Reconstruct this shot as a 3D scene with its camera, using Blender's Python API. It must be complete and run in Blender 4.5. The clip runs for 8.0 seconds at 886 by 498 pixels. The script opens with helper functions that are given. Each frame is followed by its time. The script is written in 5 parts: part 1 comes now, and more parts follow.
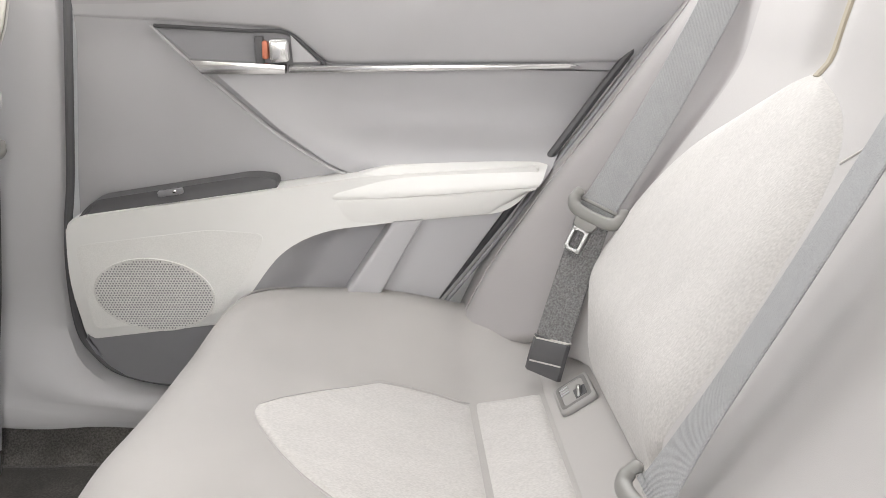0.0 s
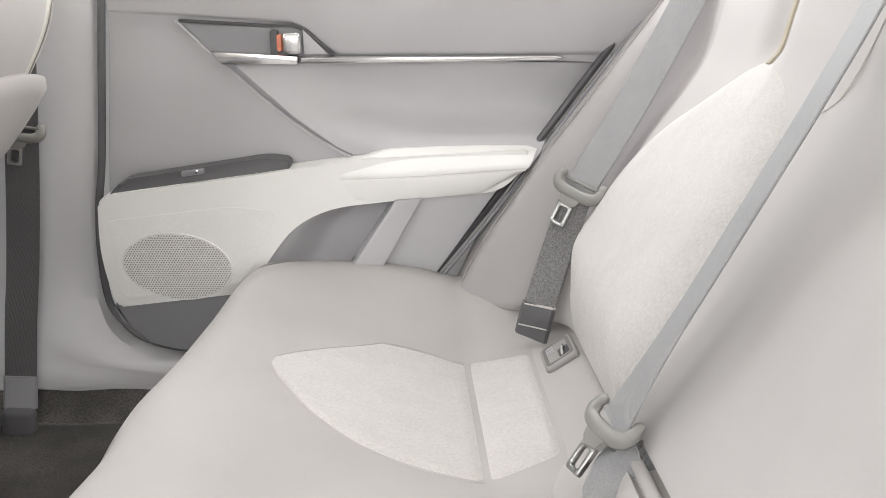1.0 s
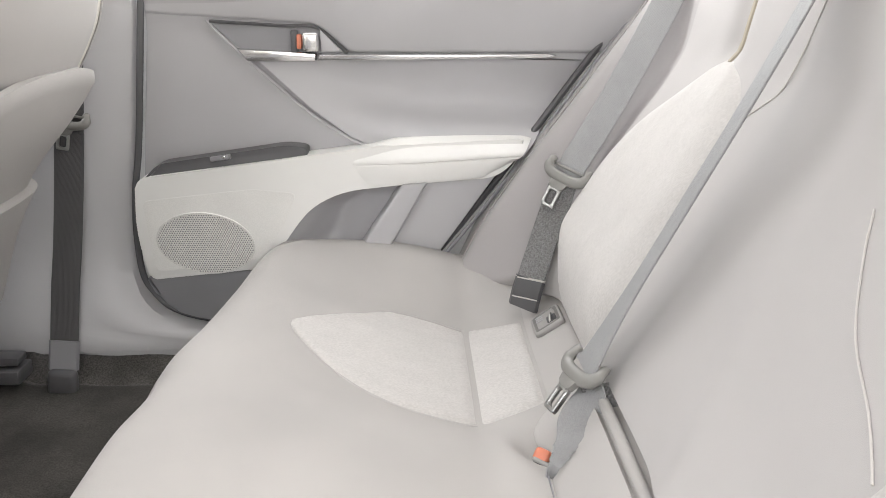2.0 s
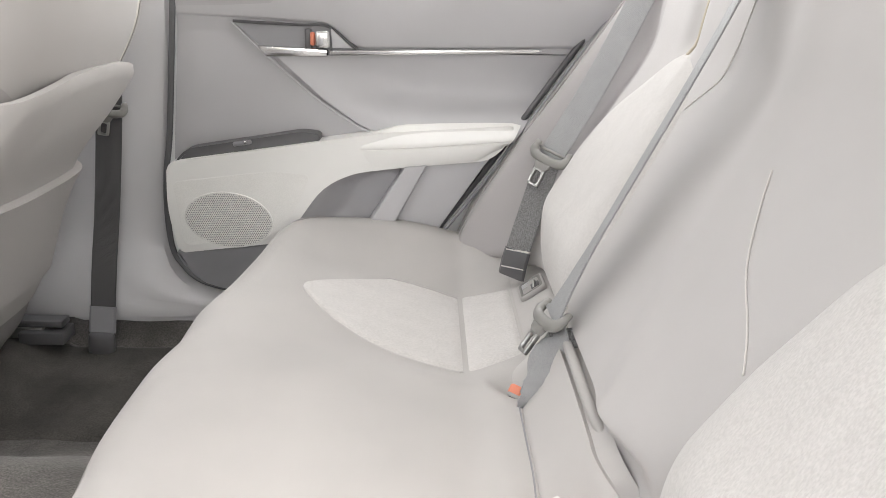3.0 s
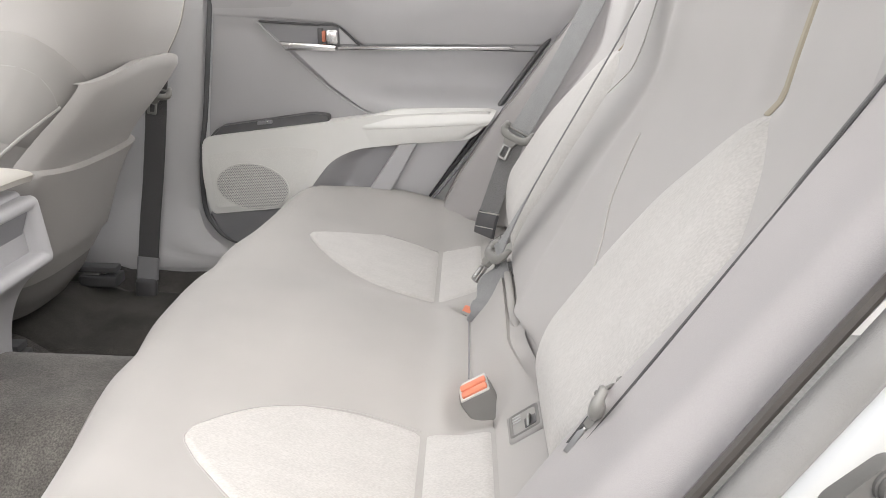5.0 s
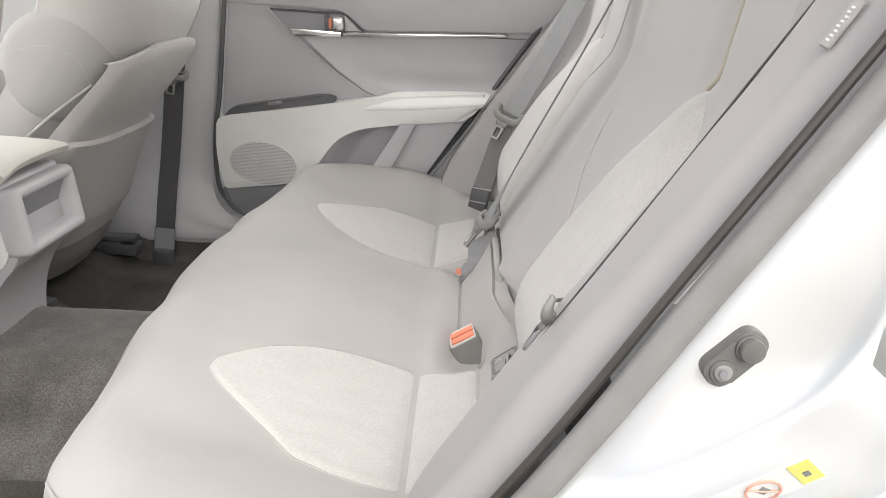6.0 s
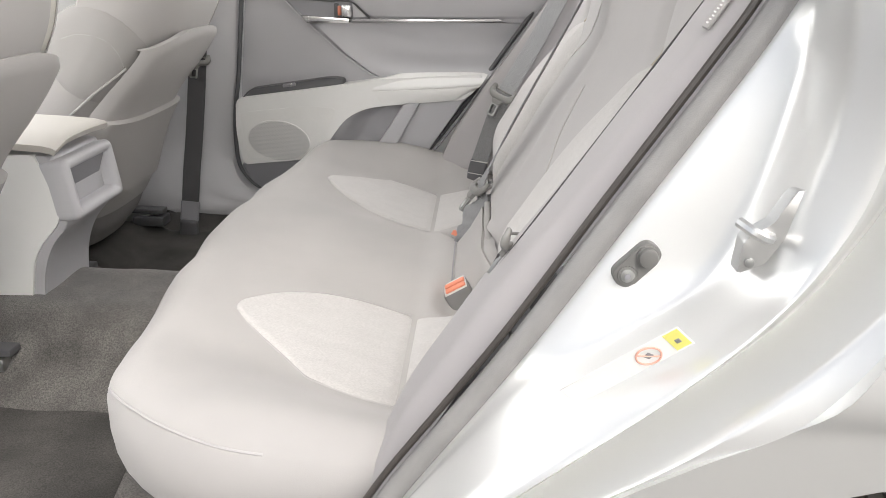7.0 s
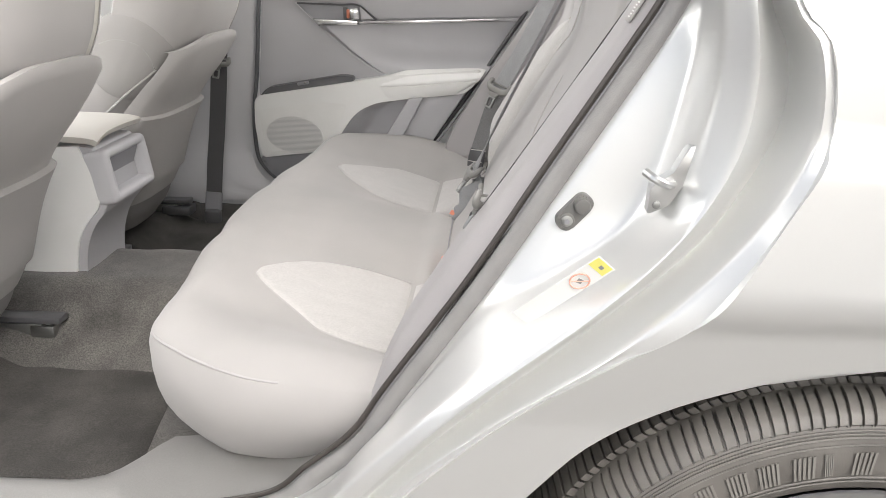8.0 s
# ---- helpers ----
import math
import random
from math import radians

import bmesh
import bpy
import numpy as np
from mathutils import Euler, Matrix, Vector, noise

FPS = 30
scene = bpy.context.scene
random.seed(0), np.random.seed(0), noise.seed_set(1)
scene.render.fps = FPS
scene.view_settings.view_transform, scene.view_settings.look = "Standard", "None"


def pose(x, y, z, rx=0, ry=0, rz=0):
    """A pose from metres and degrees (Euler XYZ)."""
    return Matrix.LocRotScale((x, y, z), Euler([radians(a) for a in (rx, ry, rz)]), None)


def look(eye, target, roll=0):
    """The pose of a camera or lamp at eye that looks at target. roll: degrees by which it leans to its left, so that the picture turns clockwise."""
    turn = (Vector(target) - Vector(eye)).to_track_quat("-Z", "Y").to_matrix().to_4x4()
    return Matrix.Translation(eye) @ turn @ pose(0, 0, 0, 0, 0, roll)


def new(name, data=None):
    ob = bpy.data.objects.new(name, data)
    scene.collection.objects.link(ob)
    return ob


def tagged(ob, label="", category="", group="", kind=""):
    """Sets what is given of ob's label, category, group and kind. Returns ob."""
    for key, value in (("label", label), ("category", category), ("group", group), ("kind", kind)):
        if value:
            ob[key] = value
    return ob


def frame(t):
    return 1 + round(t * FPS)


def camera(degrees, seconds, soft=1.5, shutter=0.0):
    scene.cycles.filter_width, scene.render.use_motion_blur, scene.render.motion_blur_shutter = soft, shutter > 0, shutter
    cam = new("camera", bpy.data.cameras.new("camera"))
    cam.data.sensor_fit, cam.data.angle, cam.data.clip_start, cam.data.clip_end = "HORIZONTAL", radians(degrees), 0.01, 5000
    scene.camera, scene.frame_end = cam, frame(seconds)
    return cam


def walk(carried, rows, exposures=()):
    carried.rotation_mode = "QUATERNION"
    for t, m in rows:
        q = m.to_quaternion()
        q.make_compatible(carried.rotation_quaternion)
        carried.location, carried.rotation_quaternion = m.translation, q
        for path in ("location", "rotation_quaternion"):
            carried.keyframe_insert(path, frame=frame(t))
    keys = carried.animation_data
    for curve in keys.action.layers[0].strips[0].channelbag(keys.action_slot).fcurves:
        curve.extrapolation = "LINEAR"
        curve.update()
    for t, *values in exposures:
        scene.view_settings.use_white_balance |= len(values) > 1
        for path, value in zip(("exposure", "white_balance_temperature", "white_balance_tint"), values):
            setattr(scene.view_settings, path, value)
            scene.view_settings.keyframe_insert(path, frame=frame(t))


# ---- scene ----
cam = camera(59.0, 8.0, soft=0.75)
PATH = [
    (0, (-0.107, -0.4, 1.023), (0.022, 1.49, 0.381), 1.4),
    (0.5, (-0.105, -0.453, 1.024), (0.022, 1.437, 0.381), 1.4),
    (1, (-0.103, -0.511, 1.021), (0.014, 1.38, 0.38), 1.4),
    (1.5, (-0.101, -0.571, 1.025), (0.003, 1.32, 0.382), 1.5),
    (3, (-0.061, -0.795, 1.036), (-0.021, 1.098, 0.392), 1.3),
    (3.5, (-0.036, -0.874, 1.037), (-0.02, 1.019, 0.391), 1.1),
    (4, (0.003, -0.958, 1.041), (-0.006, 0.937, 0.399), 1.1),
    (4.5, (0.026, -1.028, 1.049), (-0.004, 0.866, 0.408), 1.2),
    (6, (0.051, -1.231, 1.054), (0.01, 0.655, 0.391), 2.1),
    (6.5, (0.077, -1.316, 1.069), (0.02, 0.562, 0.385), 1.8),
    (7, (0.092, -1.4, 1.07), (0.013, 0.472, 0.37), 1.3),
    (7.5, (0.116, -1.491, 1.076), (0.01, 0.378, 0.372), 0.7),
    (8, (0.147, -1.57, 1.08), (0.016, 0.3, 0.383), 0.0),
]
EXPOSURES = [(0, 1.38), (1.5, 1.36), (3.0, 1.26), (4.5, 1.14), (6.0, 0.94), (7.0, 0.93), (7.5, 0.97), (8.0, 0.89)]
walk(cam, [(t, look(eye, target, roll)) for t, eye, target, roll in PATH], EXPOSURES)

# ---- daylight ----
world = bpy.data.worlds.new("overcast_sky")
scene.world = world
world.use_nodes = True
wn = world.node_tree
wbg = wn.nodes["Background"]
sky = wn.nodes.new("ShaderNodeTexSky")
sky.sky_type = "NISHITA"
sky.sun_disc = False
sky.sun_elevation = radians(46)
sky.sun_rotation = radians(163)
sky.dust_density = 4.0
sky.ozone_density = 0.6
haze = wn.nodes.new("ShaderNodeHueSaturation")
haze.inputs["Saturation"].default_value = 0.35
wn.links.new(sky.outputs[0], haze.inputs["Color"])
wn.links.new(haze.outputs[0], wbg.inputs[0])
wbg.inputs[1].default_value = 0.13
sun = new("sun", bpy.data.lights.new("sun", "SUN"))
sun.data.energy = 0.3
sun.data.angle = radians(20)
sun.data.color = (1.0, 0.975, 0.94)
sun.matrix_world = look((1.4, -4.6, 5.6), (0, 0, 0.6))


def window_light(name, place, target, wide, high, power):
    """Added area lamp that stands in for sky light in the opening of a window."""
    lamp = new(name, bpy.data.lights.new(name, "AREA"))
    lamp.data.shape, lamp.data.size, lamp.data.size_y, lamp.data.energy = "RECTANGLE", wide, high, power
    lamp.data.color = (1.0, 0.985, 0.965)
    lamp.matrix_world = look(place, target)


window_light("window_light_far", (-0.10, 0.66, 1.24), (-0.1, -0.2, 0.75), 1.1, 0.26, 2.6)
window_light("window_light_front", (-1.30, 0.0, 1.22), (-0.2, 0.0, 0.85), 1.1, 0.35, 3.4)
window_light("window_light_rear", (0.80, 0.0, 1.34), (-0.2, 0.0, 0.80), 1.0, 0.3, 7.5)
window_light("window_light_near", (-1.0, -0.68, 1.26), (-0.62, 0.6, 0.72), 0.7, 0.22, 3.8)
# unseen fill lamp in the open doorway, added to brighten the far door
window_light("opening_fill_near", (-0.30, -0.74, 1.20), (-0.35, 0.7, 0.62), 0.8, 0.2, 0.9)


# ---- materials ----
def material(name, color, rough=0.6, metal=0.0, var=0.08, scale=14.0, fine=0.0, fine_scale=900.0, bump=0.0,
             bump_scale=900.0, coat=0.0, sheen=0.0, stretch=(1, 1, 1), spec=0.5, wave=0.0):
    """A surface with slow blotches, fine grain and relief, at real-world size."""
    m = bpy.data.materials.new(name)
    m.use_nodes = True
    t = m.node_tree
    b = t.nodes["Principled BSDF"]
    b.inputs["Metallic"].default_value = metal
    b.inputs["Coat Weight"].default_value = coat
    b.inputs["Coat Roughness"].default_value = 0.08
    b.inputs["Sheen Weight"].default_value = sheen
    b.inputs["Specular IOR Level"].default_value = spec
    geo = t.nodes.new("ShaderNodeTexCoord")
    mp = t.nodes.new("ShaderNodeMapping")
    mp.inputs["Scale"].default_value = stretch
    t.links.new(geo.outputs["Object"], mp.inputs[0])

    def tex(sc, detail=3.0):
        n = t.nodes.new("ShaderNodeTexNoise")
        n.inputs["Scale"].default_value = sc
        n.inputs["Detail"].default_value = detail
        t.links.new(mp.outputs[0], n.inputs["Vector"])
        return n

    def mixed(fac_socket, lo, hi):
        r = t.nodes.new("ShaderNodeMapRange")
        r.inputs["From Min"].default_value, r.inputs["From Max"].default_value = 0.3, 0.7
        r.inputs["To Min"].default_value, r.inputs["To Max"].default_value = lo, hi
        t.links.new(fac_socket, r.inputs[0])
        return r.outputs[0]

    slow = tex(scale)
    f = mixed(slow.outputs[0], 1 - var, 1 + var)
    if fine:
        g = mixed(tex(fine_scale, 1.0).outputs[0], 1 - fine, 1 + fine)
        mul = t.nodes.new("ShaderNodeMath")
        mul.operation = "MULTIPLY"
        t.links.new(f, mul.inputs[0])
        t.links.new(g, mul.inputs[1])
        f = mul.outputs[0]
    mix = t.nodes.new("ShaderNodeVectorMath")
    mix.operation = "SCALE"
    mix.inputs[0].default_value = color
    t.links.new(f, mix.inputs["Scale"])
    t.links.new(mix.outputs[0], b.inputs["Base Color"])
    t.links.new(mixed(slow.outputs[0], rough * 0.92, min(1, rough * 1.08)), b.inputs["Roughness"])
    if bump:
        bp = t.nodes.new("ShaderNodeBump")
        bp.inputs["Strength"].default_value = bump
        bp.inputs["Distance"].default_value = 0.001
        src = tex(bump_scale, 2.0).outputs[0]
        if wave:
            w = t.nodes.new("ShaderNodeTexWave")
            w.inputs["Scale"].default_value = wave
            w.bands_direction = "DIAGONAL"
            t.links.new(mp.outputs[0], w.inputs["Vector"])
            src = w.outputs["Fac"]
        t.links.new(src, bp.inputs["Height"])
        t.links.new(bp.outputs[0], b.inputs["Normal"])
    return m


FABRIC = material("beige_fabric", (0.400, 0.385, 0.371), 0.85, var=0.06, scale=7, fine=0.05, fine_scale=1400, bump=0.25, bump_scale=1500, sheen=0.15)
BACKF = material("grey_beige_fabric", (0.430, 0.415, 0.408), 0.8, var=0.03, scale=8, fine=0.03, fine_scale=1400, bump=0.22, bump_scale=1500, sheen=0.1)
INSERT = material("pale_woven_fabric", (0.51, 0.494, 0.478), 0.95, var=0.035, scale=42, fine=0.08, fine_scale=560, bump=0.5, bump_scale=620, sheen=0.2, stretch=(0.5, 1, 0.5))
TRIM = material("grey_trim_plastic", (0.465, 0.46, 0.475), 0.4, var=0.03, scale=6, bump=0.12, bump_scale=1800)
TRIM_SOFT = material("soft_grey_vinyl", (0.52, 0.515, 0.53), 0.43, var=0.03, scale=7, bump=0.15, bump_scale=1300)
PILLAR = material("pillar_trim_plastic", (0.50, 0.495, 0.507), 0.45, var=0.03, scale=5, bump=0.1, bump_scale=1600)
# the door trim darkened, as shade inside the map pocket
POCKET_SHADE = material("shaded_trim_plastic", (0.36, 0.356, 0.37), 0.38, var=0.04, scale=8, bump=0.1, bump_scale=1500)
POCKET = material("pocket_plastic", (0.26, 0.258, 0.272), 0.45, var=0.04, scale=8, bump=0.1, bump_scale=1500)
VINYL = material("white_vinyl", (0.83, 0.825, 0.805), 0.55, var=0.025, scale=8, bump=0.2, bump_scale=1200)
DARK = material("dark_plastic", (0.095, 0.094, 0.098), 0.4, var=0.1, scale=12, bump=0.1)
BLACK = material("black_rubber", (0.035, 0.035, 0.037), 0.6, var=0.15, scale=20, bump=0.15)
SEALGREY = material("grey_seal_rubber", (0.27, 0.262, 0.255), 0.34, var=0.08, scale=25, bump=0.3)
CHROME = material("satin_chrome", (0.80, 0.80, 0.80), 0.18, 1.0, var=0.02)
STEEL = material("zinc_steel", (0.42, 0.42, 0.41), 0.4, 1.0, var=0.06, scale=40)
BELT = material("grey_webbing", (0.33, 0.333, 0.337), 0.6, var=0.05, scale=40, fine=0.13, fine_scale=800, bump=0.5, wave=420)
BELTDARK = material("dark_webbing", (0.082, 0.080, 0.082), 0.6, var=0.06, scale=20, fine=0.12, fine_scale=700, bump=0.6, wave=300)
# darker copy of the grey webbing, for plies that lie in shade
BELT_SHADED = material("shaded_grey_webbing", (0.22, 0.218, 0.22), 0.6, var=0.06, scale=20, fine=0.3, fine_scale=420, bump=0.8, wave=300)
PLASTICA = material("light_grey_plastic", (0.34, 0.33, 0.32), 0.45, var=0.05, scale=30)
TONGUE = material("olive_grey_plastic", (0.235, 0.23, 0.218), 0.35, var=0.05, scale=30)
PLASTICG = material("grey_buckle_plastic", (0.19, 0.184, 0.178), 0.4, var=0.05, scale=30)
ORANGE = material("orange_red_plastic", (0.74, 0.25, 0.15), 0.4, var=0.05, scale=40)
CARPET = material("grey_carpet", (0.105, 0.099, 0.092), 1.0, var=0.34, scale=13, fine=0.35, fine_scale=380, bump=1.0, bump_scale=420, sheen=0.2)
MAT = material("dark_floor_mat", (0.066, 0.062, 0.057), 0.95, var=0.34, scale=11, fine=0.3, fine_scale=420, bump=0.8, bump_scale=420)
PAINT = material("silver_white_paint", (0.80, 0.80, 0.785), 0.33, 0.62, var=0.012, scale=3, fine=0.03, fine_scale=2500, coat=0.5)
PAPER = material("white_label", (0.82, 0.82, 0.80), 0.5, var=0.01)
YELLOW = material("yellow_label", (0.84, 0.78, 0.20), 0.5, var=0.02)
RED = material("faded_red_ink", (0.76, 0.42, 0.33), 0.5, var=0.02)
INK = material("grey_ink", (0.25, 0.25, 0.25), 0.6, var=0.02)
TYRE = material("tyre_rubber", (0.15, 0.14, 0.127), 0.42, var=0.2, scale=18, bump=0.3, bump_scale=500)
TYRE_MARK = material("worn_tyre_lettering", (0.22, 0.208, 0.19), 0.55, var=0.1, scale=60)
LINER = material("headliner_cloth", (0.56, 0.545, 0.52), 0.9, var=0.03)
# back cloth made darker, with the far bolster's shade in the colour
BOLSTER = material("shaded_bolster_fabric", (0.375, 0.357, 0.356), 0.75, var=0.03, scale=8, fine=0.03, fine_scale=1400, bump=0.22, bump_scale=1500, sheen=0.1)
VALANCE = material("soft_beige_fabric", (0.44, 0.424, 0.412), 0.8, var=0.03, scale=8, fine=0.03, fine_scale=1400, bump=0.22, bump_scale=1500)
SEATBACK = material("taupe_seat_cloth", (0.385, 0.368, 0.354), 0.8, var=0.03, scale=8, fine=0.03, fine_scale=1400, bump=0.22, bump_scale=1500, sheen=0.1)
SEATSIDE = material("beige_side_cloth", (0.33, 0.317, 0.303), 0.8, var=0.03, scale=8, fine=0.03, fine_scale=1400, bump=0.22, bump_scale=1500, sheen=0.1)
SEATLOW = material("dark_valance_hollow_shade", (0.25, 0.24, 0.232), 0.8, var=0.04, scale=9, bump=0.2, bump_scale=1400)
CREAMSIDE = material("cream_side_cloth", (0.60, 0.575, 0.525), 0.8, var=0.03, scale=9, fine=0.03, fine_scale=1400, bump=0.22, bump_scale=1500)
LIDV = material("cream_lid_vinyl", (0.62, 0.593, 0.548), 0.55, var=0.02, scale=9, bump=0.2, bump_scale=1200)
CREAM = material("cream_piping", (0.36, 0.32, 0.25), 0.7, var=0.04)
THREAD = material("pale_thread", (0.57, 0.55, 0.525), 0.8, var=0.03)
GROUND = material("concrete_ground", (0.255, 0.243, 0.225), 0.85, var=0.15, scale=1.5, fine=0.12, fine_scale=60, bump=0.4, bump_scale=120)
ALLOY = material("silver_alloy", (0.6, 0.6, 0.6), 0.3, 1.0)


# ---- building helpers ----
def part(name, bm, mat, parent=None, label="", smooth=True):
    """Links a bmesh as one mesh object under a thing or a part."""
    bmesh.ops.recalc_face_normals(bm, faces=bm.faces)
    me = bpy.data.meshes.new(name)
    bm.to_mesh(me)
    bm.free()
    if smooth:
        me.polygons.foreach_set("use_smooth", [True] * len(me.polygons))
        me.set_sharp_from_angle(angle=radians(42))
    me.materials.append(mat)
    ob = new(name, me)
    ob.parent = parent
    if label:
        tagged(ob, label)
    return ob


def thing(name, place, label, category, group="", kind=""):
    ob = new(name)
    ob.location = place
    ob.empty_display_size = 0.05
    return tagged(ob, label, category, group, kind)


def adopt(root):
    """Keeps parts, which are built in world places, where they are under a root that is not at the origin."""
    inv = Matrix.Translation(root.location).inverted()
    for o in root.children:
        o.matrix_parent_inverse = inv
    return root


def lerp(x, table):
    """Smooth value at x of a small table of (x, value)."""
    if x <= table[0][0]:
        return table[0][1]
    for (a, va), (b, vb) in zip(table, table[1:]):
        if x <= b:
            f = (x - a) / (b - a)
            return va + (vb - va) * f
    return table[-1][1]


def bend(x, table):
    """Like lerp, but with no kinks between the rows of the table."""
    if x <= table[0][0] or x >= table[-1][0]:
        return lerp(x, table)
    k = max(i for i in range(len(table) - 1) if table[i][0] <= x)
    slope = [0.0] * len(table)
    for i in range(len(table)):
        (a, va), (b, vb) = table[max(i - 1, 0)], table[min(i + 1, len(table) - 1)]
        slope[i] = (vb - va) / (b - a)
    (a, va), (b, vb) = table[k], table[k + 1]
    h, t = b - a, (x - a) / (b - a)
    return (2 * t ** 3 - 3 * t * t + 1) * va + (t ** 3 - 2 * t * t + t) * h * slope[k] + (3 * t * t - 2 * t ** 3) * vb + (t ** 3 - t * t) * h * slope[k + 1]


def step(a, b, x):
    f = min(1, max(0, (x - a) / (b - a)))
    return f * f * (3 - 2 * f)


def spline(points, n=8):
    """Catmull-Rom through points, n pieces a span."""
    p = [Vector(q) for q in points]
    p = [2 * p[0] - p[1]] + p + [2 * p[-1] - p[-2]]
    out = []
    for i in range(1, len(p) - 2):
        for k in range(n):
            t = k / n
            a, b, c, d = p[i - 1], p[i], p[i + 1], p[i + 2]
            out.append(0.5 * (2 * b + (c - a) * t + (2 * a - 5 * b + 4 * c - d) * t * t + (3 * b - a - 3 * c + d) * t ** 3))
    out.append(p[-2])
    return out


def resample(pts, n):
    d = [0.0]
    for a, b in zip(pts, pts[1:]):
        d.append(d[-1] + (b - a).length)
    out, k = [], 0
    for i in range(n):
        s = d[-1] * i / (n - 1)
        while k < len(d) - 2 and d[k + 1] < s:
            k += 1
        f = (s - d[k]) / max(1e-9, d[k + 1] - d[k])
        out.append(pts[k].lerp(pts[k + 1], min(1, max(0, f))))
    return out


def grid(rows, bm=None, loop=False):
    """A sheet through rows of points."""
    bm = bm or bmesh.new()
    vs = [[bm.verts.new(p) for p in r] for r in rows]
    for a, b in zip(vs, vs[1:]):
        n = len(a)
        for i in range(n if loop else n - 1):
            bm.faces.new((a[i], a[(i + 1) % n], b[(i + 1) % n], b[i]))
    return bm


def thick(bm, d):
    """Gives a sheet a thickness."""
    bmesh.ops.recalc_face_normals(bm, faces=bm.faces)
    bmesh.ops.solidify(bm, geom=bm.faces[:], thickness=d)
    return bm


def slab(outline, y0, y1, bevel=0.004, seg=2, bm=None, axes="xz"):
    """A plate with an outline in x and z, from y0 (the visible face) to y1, with a rounded visible edge."""
    bm = bm or bmesh.new()
    put = {"xz": lambda a, b, c: (a, c, b), "xy": lambda a, b, c: (a, b, c), "yz": lambda a, b, c: (c, a, b)}[axes]
    front = [bm.verts.new(put(a, b, y0)) for a, b in outline]
    back = [bm.verts.new(put(a, b, y1)) for a, b in outline]
    n = len(outline)
    f = bm.faces.new(front)
    for i in range(n):
        bm.faces.new((front[i], front[(i + 1) % n], back[(i + 1) % n], back[i]))
    bm.faces.new(back[::-1])
    if bevel:
        bmesh.ops.bevel(bm, geom=list(f.edges), offset=bevel, segments=seg, profile=0.5, affect="EDGES")
    return bm


def curve2(points, n=6, closed=True):
    """A smooth closed outline through points of the plane."""
    p = [Vector((a, b, 0)) for a, b in points]
    q = p + p[:3]
    out = []
    for i in range(len(p)):
        a, b, c, d = q[i], q[(i + 1)], q[(i + 2)], q[(i + 3) % len(q)] if i + 3 < len(q) else p[(i + 3) % len(p)]
        for k in range(n):
            t = k / n
            v = 0.5 * (2 * b + (c - a) * t + (2 * a - 5 * b + 4 * c - d) * t * t + (3 * b - a - 3 * c + d) * t ** 3)
            out.append((v.x, v.y))
    return out


def rounded(points, r, seg=4):
    """A polygon with its corners rounded by r (one number, or one for each corner)."""
    out, n = [], len(points)
    for i in range(n):
        a, b, c = (Vector(points[(i + k) % n]) for k in (-1, 0, 1))
        ri = r[i] if isinstance(r, (list, tuple)) else r
        u, v = a - b, c - b
        d = min(ri, u.length * 0.49, v.length * 0.49)
        p, q = b + u.normalized() * d, b + v.normalized() * d
        for k in range(seg + 1):
            t = k / seg
            w = (1 - t) ** 2 * p + 2 * t * (1 - t) * b + t * t * q
            out.append((w.x, w.y))
    return out


def tube(points, r, bm=None, seg=8):
    """A round rod along points."""
    bm = bm or bmesh.new()
    rows = []
    for i, p in enumerate(points):
        d = (points[min(i + 1, len(points) - 1)] - points[max(i - 1, 0)]).normalized()
        a = d.orthogonal().normalized() if i == 0 else (a - a.dot(d) * d).normalized()
        b = d.cross(a)
        rows.append([p + r * (math.cos(k * math.tau / seg) * a + math.sin(k * math.tau / seg) * b) for k in range(seg)])
    grid(rows, bm, loop=True)
    bm.verts.ensure_lookup_table()
    for r0 in (rows[0], rows[-1]):
        bm.faces.new([bm.verts.new(p) for p in r0])
    bmesh.ops.remove_doubles(bm, verts=bm.verts[:], dist=1e-6)
    return bm


def ribbon(points, across, width, t=0.0013, bm=None):
    """Webbing: a flat strap along points; across is its width's direction, one or one for each point."""
    bm = bm or bmesh.new()
    rows = []
    n = len(points)
    for i, p in enumerate(points):
        d = (points[min(i + 1, n - 1)] - points[max(i - 1, 0)]).normalized()
        a = Vector(across[i] if isinstance(across, list) else across)
        a = (a - a.dot(d) * d).normalized()
        u = d.cross(a)
        w = width / 2
        ring = [(-w, 0), (-w + t, t), (w - t, t), (w, 0), (w - t, -t), (-w + t, -t)]
        rows.append([p + a * s + u * h for s, h in ring])
    grid(rows, bm, loop=True)
    for r0 in (rows[0], rows[-1]):
        bm.faces.new([bm.verts.new(p) for p in r0])
    bmesh.ops.remove_doubles(bm, verts=bm.verts[:], dist=1e-6)
    return bm


def block(size, m=Matrix(), bevel=0.003, seg=2, bm=None, taper=1.0):
    """A bevelled block of that size at the pose m; taper narrows its top."""
    bm2 = bmesh.new()
    bmesh.ops.create_cube(bm2, size=1.0)
    for v in bm2.verts:
        k = taper if v.co.z > 0 else 1
        v.co = Vector((v.co.x * size[0] * k, v.co.y * size[1] * k, v.co.z * size[2]))
    if bevel:
        bmesh.ops.bevel(bm2, geom=bm2.edges[:], offset=bevel, segments=seg, profile=0.5, affect="EDGES")
    bmesh.ops.transform(bm2, matrix=m, verts=bm2.verts)
    if bm is None:
        return bm2
    tmp = bpy.data.meshes.new("tmp")
    bm2.to_mesh(tmp)
    bm2.free()
    bm.from_mesh(tmp)
    bpy.data.meshes.remove(tmp)
    return bm


